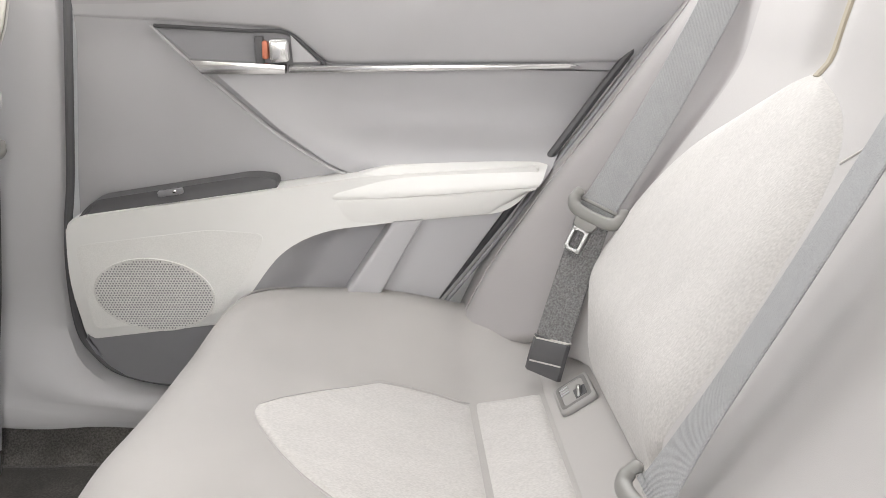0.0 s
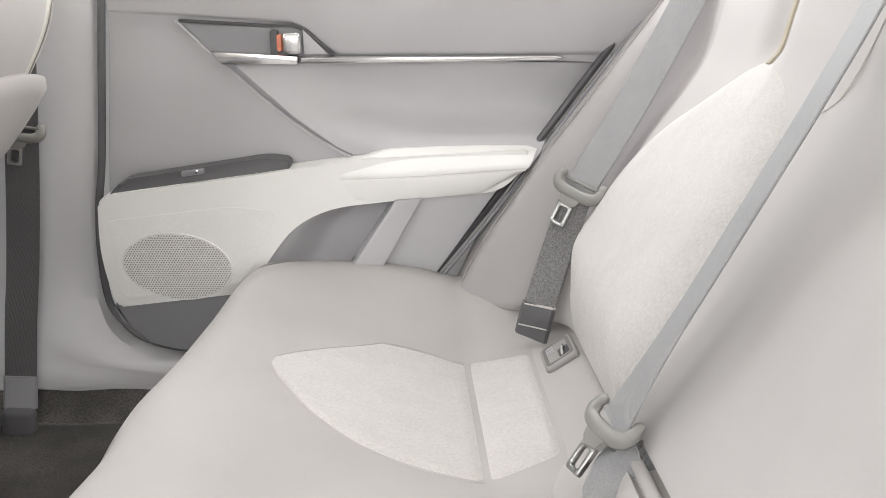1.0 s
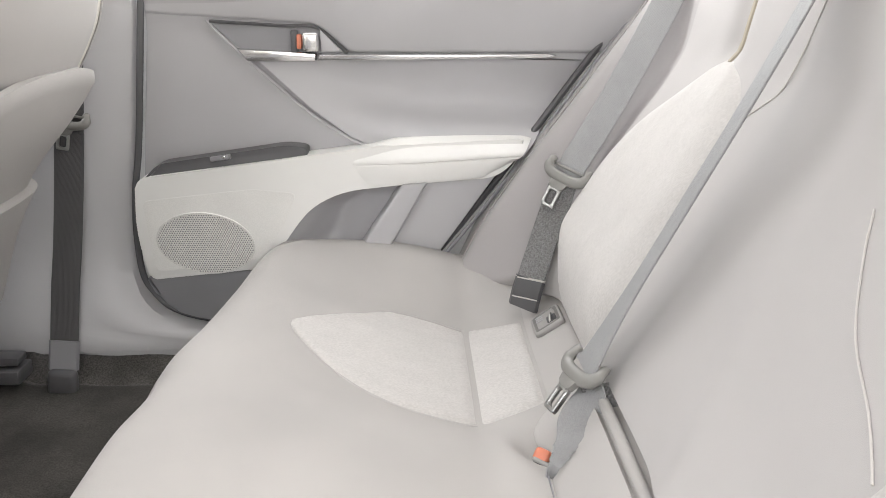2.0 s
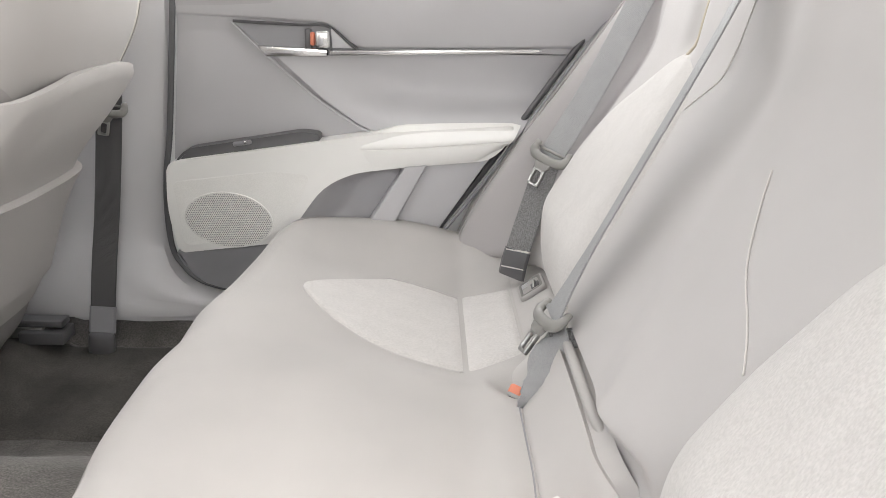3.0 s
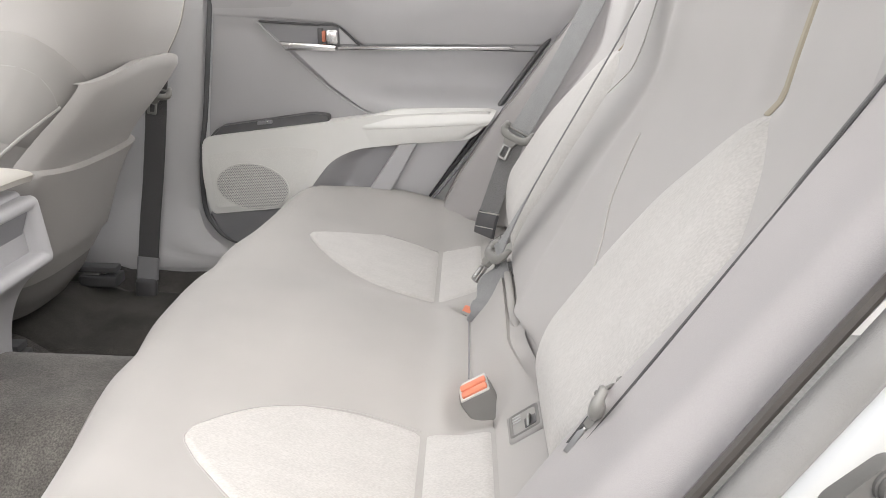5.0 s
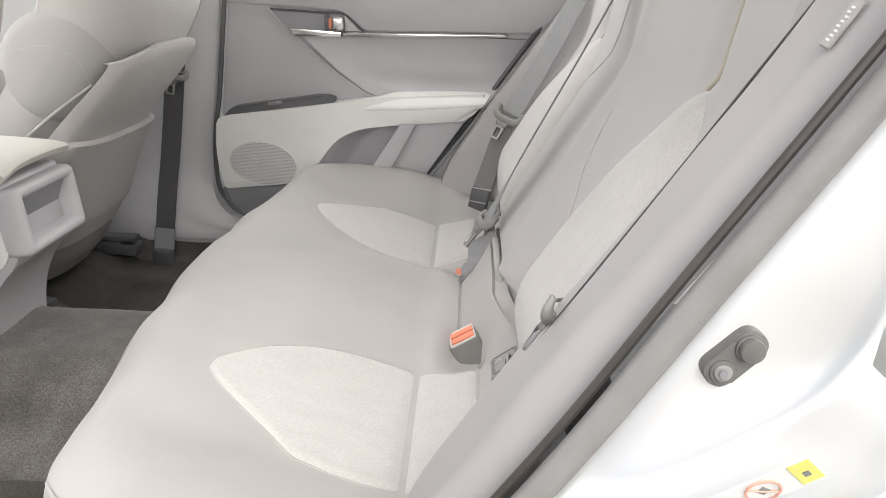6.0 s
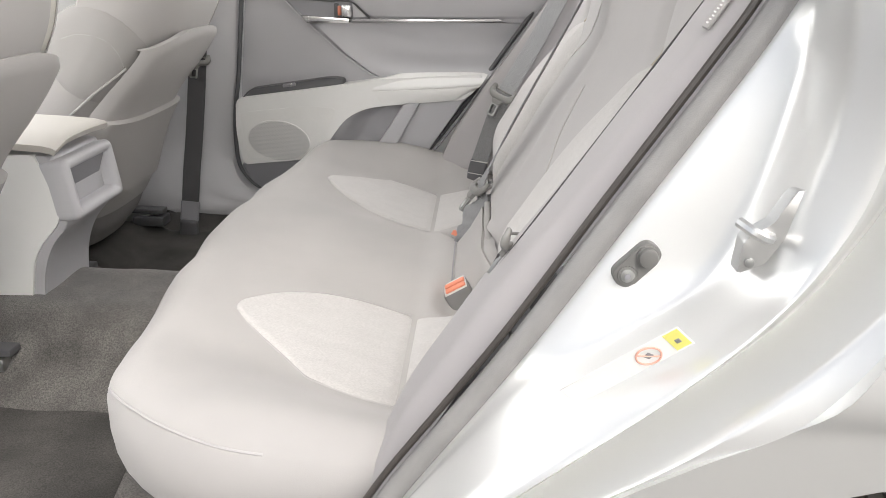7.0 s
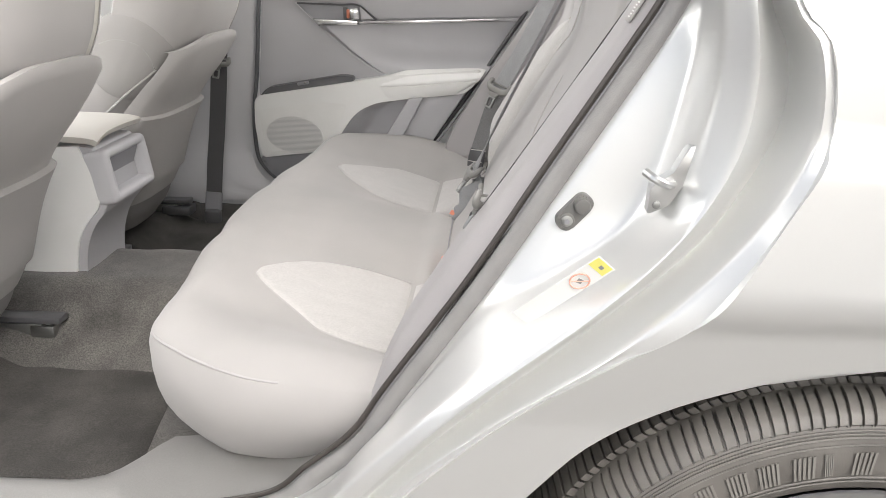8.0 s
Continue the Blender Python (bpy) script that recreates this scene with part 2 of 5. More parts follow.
def cyl(r, h, m=Matrix(), bevel=0.0, seg=20, r2=None):
    bm = bmesh.new()
    bmesh.ops.create_cone(bm, cap_ends=True, segments=seg, radius1=r, radius2=r if r2 is None else r2, depth=h)
    if bevel:
        es = [e for e in bm.edges if len(e.link_faces) == 2 and any(len(f.verts) > 4 for f in e.link_faces)]
        bmesh.ops.bevel(bm, geom=es, offset=bevel, segments=2, profile=0.5, affect="EDGES")
    bmesh.ops.transform(bm, matrix=m, verts=bm.verts)
    return bm


def floor_z(x, y):
    """Height of the carpet, with the tunnel in the middle."""
    z = 0.335 + 0.125 * (1 - (step(0.03, 0.27, y) if y > 0 else step(0.12, 0.30, -y)))
    z += 0.04 * (1 - step(-0.84, -0.74, x)) * step(0.15, 0.3, abs(y))
    z += 0.06 * (step(0.615, 0.66, y) + step(0.64, 0.70, -y))
    return z + 0.002 * math.sin(41 * x + 3 * y) * math.sin(37 * y)


# ---- setting: ground, floor, shell ----
def build_setting():
    rows = [[(x, y, -0.078) for x in (-60, -8, -2, 0, 2, 8, 60)] for y in (-60, -8, -2, 0, 2, 8, 60)]
    tagged(part("ground", grid(rows), GROUND), "pale grey concrete ground under the car", "ground", kind="structure")

    rows = [[(x, y, floor_z(x, y)) for x in np.linspace(-1.5, 0.3, 70)] for y in np.linspace(-0.712, 0.675, 80)]
    tagged(part("floor", grid(rows), CARPET), "worn grey carpet on the cabin floor", "floor", kind="structure")
    # the open rear door, swung out beside the doorway
    m = pose(-0.79, -0.93, 0, 0, 0, -76)
    low = slab(rounded([(0.0, 0.26), (0.86, 0.26), (0.98, 0.62), (1.06, 0.98), (0.0, 1.0)], 0.05), -0.03, 0.05, 0.015, 2)
    bmesh.ops.transform(low, matrix=m, verts=low.verts)
    door = tagged(part("door_open", low, TRIM), "open rear door with grey lining", "door", kind="structure")
    part("window_frame", tube(spline([m @ Vector(p) for p in ((0.02, 0.01, 0.98), (0.03, 0.02, 1.25), (0.12, 0.04, 1.36), (0.5, 0.05, 1.38), (0.85, 0.04, 1.30), (1.04, 0.01, 1.0))], 6), 0.022), BLACK, door, "black window frame")
    skin = slab(rounded([(0.0, 0.25), (0.86, 0.25), (0.98, 0.62), (1.07, 0.99), (0.0, 1.01)], 0.05), -0.044, -0.034, 0.002, 1)
    bmesh.ops.transform(skin, matrix=m, verts=skin.verts)
    part("outer_skin", skin, PAINT, door, "painted outer skin")
    # shell that closes the cabin
    roof = [[(x, y, 1.42 - 0.05 * (y / 0.6) ** 2 - 0.06 * ((x + 0.2) / 1.0) ** 2) for x in np.linspace(-1.0, 0.75, 18)] for y in np.linspace(-0.60, 0.60, 14)]
    tagged(part("ceiling", thick(grid(roof), 0.03), LINER), "pale cloth headliner of the car", "ceiling", kind="structure")
    # unseen rail, added to cut the sky light on the near cushion
    rail = [[(x, y, z - 0.06 * ((x + 0.2) / 1.0) ** 2) for x in np.linspace(-1.0, 0.75, 18)] for y, z in ((-0.60, 1.41), (-0.64, 1.405), (-0.69, 1.375), (-0.735, 1.32), (-0.75, 1.285), (-0.735, 1.275), (-0.66, 1.31))]
    tagged(part("wall_roof_rail", grid(rail), PAINT), "unseen painted roof rail over the door opening, added for shade", "roof rail", kind="structure")
    # unseen pillar skin, added to block sky and sun from the rear
    rear = [[(0.36 + 0.55 * u + 0.05 * f, -0.86 + 0.15 * f - 0.02 * math.sin(math.pi * f), 1.10 + 0.24 * f - 0.10 * u * f) for u in np.linspace(0, 1, 10)] for f in np.linspace(0, 1, 8)]
    tagged(part("wall_rear_pillar", thick(grid(rear), 0.02), PAINT), "unseen painted rear pillar beside the back window, added for shade", "pillar", kind="structure")
    dash = [[(-1.75 + 0.25 * step(0.6, 0.95, z), y, z) for y in (-0.72, 0, 0.72)] for z in np.linspace(0.3, 0.98, 8)]
    tagged(part("wall_front", thick(grid(dash), 0.03), POCKET), "dark dashboard wall at the cabin's front", "wall", kind="structure")
    shelf = [[(x, y, 1.13) for y in np.linspace(-0.7, 0.7, 6)] for x in np.linspace(0.40, 1.0, 6)]
    tagged(part("wall_shelf", thick(grid(shelf), 0.02), TRIM), "grey parcel shelf behind the rear seat", "shelf", kind="structure")
    outer = [[(x, 0.915 - 0.05 * step(0.8, 1.1, z) - 0.04 * (1 - step(0.2, 0.5, z)), z) for x in np.linspace(-1.7, 1.3, 8)] for z in np.linspace(0.18, 1.05, 8)]
    tagged(part("wall_far", thick(grid(outer), 0.01), PAINT), "white painted outer side of the car", "car side", kind="structure")


# ---- rear bench ----
CUSHION_LINE = [(-0.42, 0.600), (-0.34, 0.603), (-0.28, 0.592), (-0.25, 0.580), (-0.13, 0.540), (-0.03, 0.508), (0.0, 0.502), (0.04, 0.512), (0.09, 0.528)]


def seat_top(x, y):
    a = abs(y)
    z = bend(x, CUSHION_LINE)
    rear = step(-0.36, -0.02, x) * (1 - 0.6 * step(0.02, 0.09, x))
    z += rear * (0.066 * step(0.48, 0.68, a) + 0.040 * (1 - step(0.08, 0.24, a)))
    z += 0.012 * step(0.46, 0.6, a)
    z += 0.0013 * math.sin(21 * x + 9 * a + 1) * math.sin(16 * a - 6 * x) * step(-0.40, -0.30, x)
    # hollows round the buckles
    z -= step(0.015, 0.055, x) * (0.036 * math.exp(-((y + 0.172) / 0.042) ** 2) + 0.028 * math.exp(-((y - 0.125) / 0.035) ** 2))
    return z


def front_x(y):
    return -0.410 + 0.082 * step(0.08, 0.68, abs(y)) ** 1.3 + 0.010 * math.exp(-((abs(y) - 0.16) / 0.06) ** 2)


UNDER = [(0.0, 0.560), (0.003, 0.545), (0.008, 0.520), (0.018, 0.482), (0.034, 0.452), (0.08, 0.428), (0.15, 0.412), (0.25, 0.400)]


def cushion_profile(y, drop, tuck):
    """Points from the back edge over the top and down the front, for one section of the bench."""
    xf = front_x(y) + tuck
    out = []
    low = lambda x: lerp(x - xf, UNDER)
    full = 1 - 0.55 * step(0.30, 0.55, abs(y))
    e, r = 0.07 * full, 0.055 * full
    for x in np.linspace(0.088, xf + e, 46):
        out.append((x, max(seat_top(x, y) - drop, low(x))))
    z0 = seat_top(xf + e, y) - drop
    for k in range(1, 9):
        g = k / 8 * math.pi / 2
        x = xf + e - e * math.sin(g)
        out.append((x, max(z0 - r * (1 - math.cos(g)), low(x))))
    for dx in (0.004, 0.012, 0.022, 0.04, 0.06, 0.085, 0.12, 0.18, 0.25):
        out.append((xf + dx, min(low(xf + dx), out[-1][1])))
    return [Vector((x, y, z)) for x, z in out]


PIPE = [(-0.341, -0.55, 0.579), (-0.330, -0.602, 0.595), (-0.293, -0.656, 0.598), (-0.240, -0.692, 0.592), (-0.172, -0.705, 0.578), (-0.10, -0.706, 0.570), (-0.03, -0.702, 0.562), (0.05, -0.700, 0.556), (0.095, -0.698, 0.552)]
SKIRT = [(-0.003, 0.03), (-0.009, 0.12), (-0.012, 0.25), (-0.011, 0.38), (-0.004, 0.52), (0.008, 0.66), (0.022, 0.79), (0.036, 0.90), (0.05, 1.0), (0.09, 1.02), (0.20, 1.02)]


def cushion_end(s):
    """Rounded end of the bench: columns from the top over the piping and down the bulging skirt."""
    path = resample(spline(PIPE, 8), 49)
    cols = []
    for k, p in enumerate(path):
        d = path[min(k + 1, 48)] - path[max(k - 1, 0)]
        inward = Vector((-d.y, d.x, 0)).normalized()
        f = step(0, 15, k)
        q = Vector((p.x + 0.09 * (1 - step(4, 30, k)), max(p.y, -0.55), 0))
        col = []
        drop = seat_top(p.x, p.y) - p.z
        for i in range(12):
            v = q.lerp(Vector((p.x, p.y, 0)), i / 11)
            near = max(0, 1 - (Vector((p.x, p.y, 0)) - v).length / 0.06)
            v.z = seat_top(v.x, v.y) - drop * near ** 2
            col.append(v)
        for inset, fall in SKIRT:
            col.append(Vector((p.x + inward.x * inset, p.y + inward.y * inset, p.z - (p.z - 0.418) * fall)))
        if f < 1:
            base = cushion_profile(p.y, 0, 0)[40:]
            for i in range(12):
                y = -0.55 + (p.y + 0.55) * i / 11
                base[i] = Vector((base[i].x, y, base[i].z + seat_top(base[i].x, y) - seat_top(base[i].x, p.y)))
            col = [u.lerp(v, f) for u, v in zip(base, col)]
            for v in col[:5]:
                v.z = seat_top(v.x, v.y)
        cols.append([Vector((v.x, -s * v.y, v.z)) for v in col])
    return cols


def build_bench():
    b = thing("rear_bench_seat", (0, 0, 0.39), "beige cloth rear bench seat with pale woven inserts", "seat")
    mid = [cushion_profile(y, 0, 0) for y in np.linspace(-0.55, 0.55, 84)]
    bm = grid(mid)
    for s in (-1, 1):
        grid([[v - Vector((0, 0, 0.0006)) for v in cushion_profile(s * y, 0, 0)[:48]] for y in (0.540, 0.545, 0.550, 0.555, 0.560)], bm)
    for s in (-1, 1):
        grid(cushion_end(s), bm)
    part("cushion", bm, FABRIC, b, "smooth beige cloth cushion")
    for s in (-1, 1):
        pts = [c[11] + Vector((-0.001, s * 0.001, 0.0012 - 0.0035 * step(4, 9, i) - 0.003 * (i == 0))) for i, c in enumerate(cushion_end(s)[8:29:2])]
        part("piping", tube(spline(pts, 3), 0.0019, seg=6), BACKF, b)
    # woven inserts of the cushion, and their back strips
    # outer edge (with a corner where it meets the flank) and inner edge, from the seat's middle
    outer = [(-0.256, 0.0), (-0.252, 0.012), (-0.231, 0.038), (-0.196, 0.070), (-0.158, 0.102), (-0.124, 0.133), (-0.088, 0.140), (-0.05, 0.142), (-0.004, 0.137)]
    inner = [(-0.256, 0.0), (-0.252, 0.018), (-0.237, 0.044), (-0.217, 0.072), (-0.19, 0.100), (-0.146, 0.130), (-0.094, 0.146), (-0.04, 0.148), (-0.004, 0.145)]
    for s in (-1, 1):
        c = s * 0.36
        rows = []
        for k in range(41):
            x = -0.256 + 0.252 * (k / 40) ** 1.6
            o, n = max(0.0015, lerp(x, outer)), max(0.0015, bend(x, inner))
            row = []
            for i in range(33):
                t = i / 32 * 2 - 1
                y = c + s * (o * t if t > 0 else n * t)
                edge = min(1, (1 - abs(t)) * (o if t > 0 else n) / 0.010, (x + 0.256) / 0.01 + 0.02, (-0.004 - x) / 0.012 + 0.05)
                row.append(Vector((x, y, seat_top(x, y) - 0.003 + 0.008 * math.sqrt(max(0, edge)))))
            rows.append(row)
        part("cushion_insert", grid(rows), INSERT, b, "pale woven cushion insert")
        edge_x = [-0.256 + 0.251 * (i / 24) ** 1.6 for i in range(25)]
        rim = [(x, c - s * (max(0.0015, bend(x, inner)) + 0.001)) for x in edge_x[::-1]] + [(x, c + s * (max(0.0015, lerp(x, outer)) + 0.001)) for x in edge_x]
        part("insert_seam", tube(spline([(x, y, seat_top(x, y) + 0.0002) for x, y in rim], 2), 0.0008, seg=5), BACKF, b, "fine seam round the insert")
        rows = []
        for k in range(15):
            x = 0.0 + 0.084 * k / 14
            row = []
            for i in range(31):
                t = i / 30 * 2 - 1
                y = c + (0.145 - 0.02 * k / 14) * t
                edge = min(1, (1 - abs(t)) * 0.14 / 0.012, k / 3 + 0.05, (14 - k) / 2 + 0.05)
                row.append(Vector((x, y, seat_top(x, y) - 0.003 + 0.008 * math.sqrt(max(0, edge)))))
            rows.append(row)
        part("insert_strip", grid(rows), INSERT, b, "pale woven strip behind the seam")

    # backrest
    # bolsters share the back's cloth; their darker colour holds shade
    zs = [0.588, 0.590, 0.594, 0.600] + list(np.linspace(0.606, 0.672, 28)) + list(np.linspace(0.681, 1.15, 50))
    for name, ya, yb, count, mat, lab in (("backrest", -0.532, 0.532, 190, BACKF, "smooth grey-beige cloth backrest"), ("side_bolster", 0.532, 0.728, 30, BOLSTER, "side bolster in back cloth, darkened for shade"), ("side_bolster", -0.728, -0.532, 30, BOLSTER, "side bolster in back cloth, darkened for shade")):
        rows = []
        for k, z in enumerate(zs):
            curl = (0.05, 0.020, 0.007, 0.0015)[k] if k < 4 else 0
            row = []
            for y in np.linspace(ya, yb, count):
                low = 0.075 * step(0.50, 0.66, abs(y)) * (1 - step(0.60, 0.72, z))
                low += 0.026 * (1 - step(0.588, 0.66, z)) if name == "backrest" else 0
                row.append(Vector((back_x(y, z - low) + curl, y, z - low)))
            rows.append(row)
        part(name, grid(rows), mat, b, lab)
    # inner and outer edge of each back insert, by height
    edges = {-1: [(0.572, 0.300, 0.425), (0.578, 0.262, 0.448), (0.588, 0.236, 0.468), (0.61, 0.228, 0.482), (0.645, 0.232, 0.496), (0.69, 0.240, 0.532), (0.75, 0.248, 0.541), (0.80, 0.264, 0.530), (0.85, 0.280, 0.503), (0.90, 0.312, 0.446), (0.93, 0.340, 0.405), (0.948, 0.366, 0.374)],
             1: [(0.572, 0.268, 0.402), (0.578, 0.230, 0.442), (0.588, 0.206, 0.464), (0.61, 0.194, 0.480), (0.645, 0.190, 0.492), (0.69, 0.185, 0.532), (0.75, 0.188, 0.541), (0.80, 0.198, 0.530), (0.85, 0.215, 0.503), (0.90, 0.252, 0.446), (0.93, 0.300, 0.405), (0.948, 0.358, 0.374)]}
    for s in (-1, 1):
        rows = []
        for k in range(67):
            z = 0.572 + 0.376 * (1 - (1 - k / 66) ** 1.4)
            ins, outs = bend(z, [(e[0], e[1]) for e in edges[s]]), bend(z, [(e[0], e[2]) for e in edges[s]])
            w, c = (outs - ins) / 2, s * (outs + ins) / 2
            row = []
            for i in range(37):
                t = i / 36 * 2 - 1
                y = c + w * t
                edge = max(0, min(1, (1 - abs(t)) * w / 0.06, (z - 0.572) / 0.10, (0.948 - z) / 0.05))
                row.append(Vector((back_x(y, z) + 0.004 - 0.024 * math.sin(edge * math.pi / 2) ** 0.7, y, z)))
            rows.append(row)
        part("back_insert", grid(rows), INSERT, b, "pale woven padded back insert")
        c = s * 0.366
        pts = [Vector((back_x(c, z) - 0.001, c, z)) for z in np.linspace(0.944, 1.14, 16)]
        part("cream_strip", ribbon(pts, (0, 1, 0), 0.010, 0.002), CREAM, b, "cream strip above the insert")
        far_seam = ((0.236, 0.885), (0.224, 0.898), (0.208, 0.912), (0.190, 0.932), (0.180, 0.975), (0.170, 1.03), (0.165, 1.12))
        pts = [Vector((back_x(s * y, z) - 0.001, s * y, z)) for y, z in far_seam if s > 0] or [Vector((back_x(s * y, z) - 0.001, s * y, z)) for y, z in ((0.246, 0.748), (0.232, 0.758), (0.205, 0.775), (0.15, 0.803), (0.10, 0.843), (0.07, 0.873))]
        part("stitched_seam", tube(spline(pts, 8), 0.0010, seg=6), THREAD, b, "pale stitched seam")
    for s in (-1, 1):
        if s > 0:
            pts = [Vector((back_x(0.648, z) - 0.001, 0.648, z)) for z in (0.548, 0.60, 0.66, 0.72, 0.80, 0.90, 1.0, 1.1)]
            part("bolster_seam", tube(spline(pts, 5), 0.0013, seg=6), BOLSTER, b)
        # dark tube in place of the shadow gap under the bolster
        pts = [Vector((x, s * y, z)) for x, y, z in ((0.000, 0.690, 0.545), (0.012, 0.668, 0.540), (0.035, 0.63, 0.536), (0.066, 0.58, 0.534))]
        part("bolster_gap_shade", tube(spline(pts, 5), 0.003, seg=6), DARK, b, "dark strip for the shade under the side bolster")
    # valance between cushion and backrest: it rises in front of the back's foot and ends in a curved lip
    lip = [(-0.60, 0.598), (-0.20, 0.600), (-0.10, 0.606), (0.10, 0.608), (0.20, 0.606), (0.60, 0.600)]
    rows = []
    for y in np.linspace(-0.60, 0.60, 110):
        zt, ze = seat_top(0.07, y), bend(y, lip)
        xr = 0.056 + 0.026 * step(0.16, 0.24, abs(y)) + 0.030 * math.exp(-((y + 0.172) / 0.036) ** 2) + 0.022 * math.exp(-((y - 0.105) / 0.034) ** 2)
        xe = bend(ze, BACK_LINE) - 0.006
        lipped = [Vector((xr, y, zt - 0.04)), Vector((xr + 0.001, y, zt + 0.001)), Vector((xr + 0.006, y, zt + 0.007)), Vector((0.55 * xr + 0.45 * xe + 0.003, y, 0.55 * zt + 0.45 * ze)), Vector((0.15 * xr + 0.85 * xe + 0.001, y, 0.15 * zt + 0.85 * ze)), Vector((xe, y, ze - 0.003)), Vector((xe + 0.002, y, ze)), Vector((xe + 0.007, y, ze - 0.004)), Vector((xe + 0.026, y, ze + 0.006))]
        tucked = [Vector((x, y, z)) for x, z in ((xr, zt - 0.04), (xr + 0.001, zt + 0.001), (xr + 0.007, zt + 0.006), (0.108, 0.537), (0.125, 0.549), (0.138, 0.558), (0.146, 0.563), (0.152, 0.563), (0.170, 0.556))]
        f = step(0.13, 0.23, abs(y))
        rows.append([u.lerp(v, f) for u, v in zip(lipped, tucked)])
    part("lower_valance", grid(rows), VALANCE, b, "beige cloth valance with a curved lip under the back")
    pts = [Vector((bend(z, BACK_LINE) + d, y, z)) for y, z, d in ((0.17, 0.606, 0.010), (0.13, 0.611, 0.004), (0.08, 0.613, 0.003), (0.02, 0.613, 0.003), (-0.04, 0.611, 0.004), (-0.09, 0.605, 0.011), (-0.14, 0.586, 0.035))]
    part("hem_roll", tube(spline(pts, 6), 0.0065, seg=10), FABRIC, b, "rolled cloth hem behind the lip")
    pts = [Vector((0.055, y, seat_top(0.055, y) + 0.0005)) for y in np.linspace(0.06, -0.12, 12)]
    part("valance_seam", tube(pts, 0.0012, seg=6), POCKET, b, "dark seam of the valance")
    for cx, c in ((0.124, -0.256), (0.118, 0.443)):
        # moulded anchor cover: a rim round a shallow recess, with the steel loop in it
        m = pose(cx, c, 0.548, 0, -36, 0)
        k = part("anchor_cover", block((0.050, 0.058, 0.010), m, 0.004, 3), PLASTICA, b, "grey anchor cover with a recess")
        rows = []
        for g, h in ((0.0, 0.0052), (0.002, 0.0062), (0.0045, 0.0056), (0.006, 0.0035)):
            ring = rounded([(-0.021 + g, -0.025 + g), (0.021 - g, -0.025 + g), (0.021 - g, 0.025 - g), (-0.021 + g, 0.025 - g)], 0.006, 4)
            rows.append([m @ Vector((x, y, h)) for x, y in ring])
        part("rim", grid(rows, loop=True), PLASTICG, k)
        part("recess", block((0.016, 0.020, 0.003), m @ pose(0.008, -0.008, 0.0045), 0.001), DARK, k)
        part("loop", tube(spline([m @ Vector(p) for p in ((0.004, -0.016, 0.004), (0.008, -0.012, 0.011), (0.010, -0.004, 0.011), (0.008, 0.002, 0.004))], 4), 0.0022, seg=6), STEEL, k)
        for q in range(3):
            part("relief_bar", block((0.012, 0.003, 0.0012), m @ pose(-0.010, 0.004 + 0.006 * q, 0.0055), 0.0004, 1), TRIM, k)
    adopt(b)


BACK_LINE = [(0.50, 0.058), (0.54, 0.075), (0.60, 0.105), (0.68, 0.150), (0.74, 0.186), (0.80, 0.220), (0.85, 0.252), (0.90, 0.285), (0.945, 0.308), (1.0, 0.319), (1.1, 0.337), (1.2, 0.355)]
EDGE_LINE = [(0.45, -0.060), (0.51, -0.024), (0.563, 0.0), (0.634, 0.032), (0.706, 0.076), (0.766, 0.114), (0.834, 0.163), (0.92, 0.222), (1.004, 0.279), (1.1, 0.335), (1.2, 0.36)]


def back_x(y, z):
    a = abs(y)
    x, e = bend(z, BACK_LINE), bend(z, EDGE_LINE)
    k = step(0.556, 0.636, a)
    x = x + (min(e, x) - 0.004 - x) * k
    x += 0.034 * max(0, (a - 0.698) / 0.030) ** 2.0
    # the foot of the back: set back behind the seats, and cut under the pad in the middle
    x += 0.047 * step(0.15, 0.25, a) * (1 - step(0.47, 0.55, a)) * (1 - step(0.56, 0.70, z))
    x += 0.020 * (1 - step(0.12, 0.22, a)) * (1 - step(0.614, 0.630, z))
    x += 0.030 * math.exp(-((a - 0.175) / 0.045) ** 2) * (1 - step(0.585, 0.645, z))
    # soft upright ridge of the middle back
    x -= 0.008 * math.exp(-((y - lerp(z, [(0.60, -0.115), (0.77, -0.05), (0.95, 0.005), (1.1, 0.02)])) / 0.035) ** 2)
    # valley over the insert's tip, in which the cream strip lies
    x += 0.013 * math.exp(-((a - 0.366) / 0.022) ** 2) * step(0.93, 0.965, z)
    return x


# ---- far rear door ----
def door_y(x, z):
    """Depth of the door's grey lining."""
    y = 0.700
    y -= 0.030 * step(0.93, 1.04, z)
    edge = lerp(z, [(0.754, -0.138), (0.765, -0.173), (0.779, -0.204), (0.826, -0.273), (0.912, -0.372)])
    y += 0.024 * step(0.004, 0.03, x - edge) * step(0.756, 0.772, z) * (1 - step(0.90, 0.915, z))
    y += 0.012 * step(-0.40, -0.15, x) * step(0.78, 0.84, z) * (1 - step(0.87, 0.92, z))
    return y


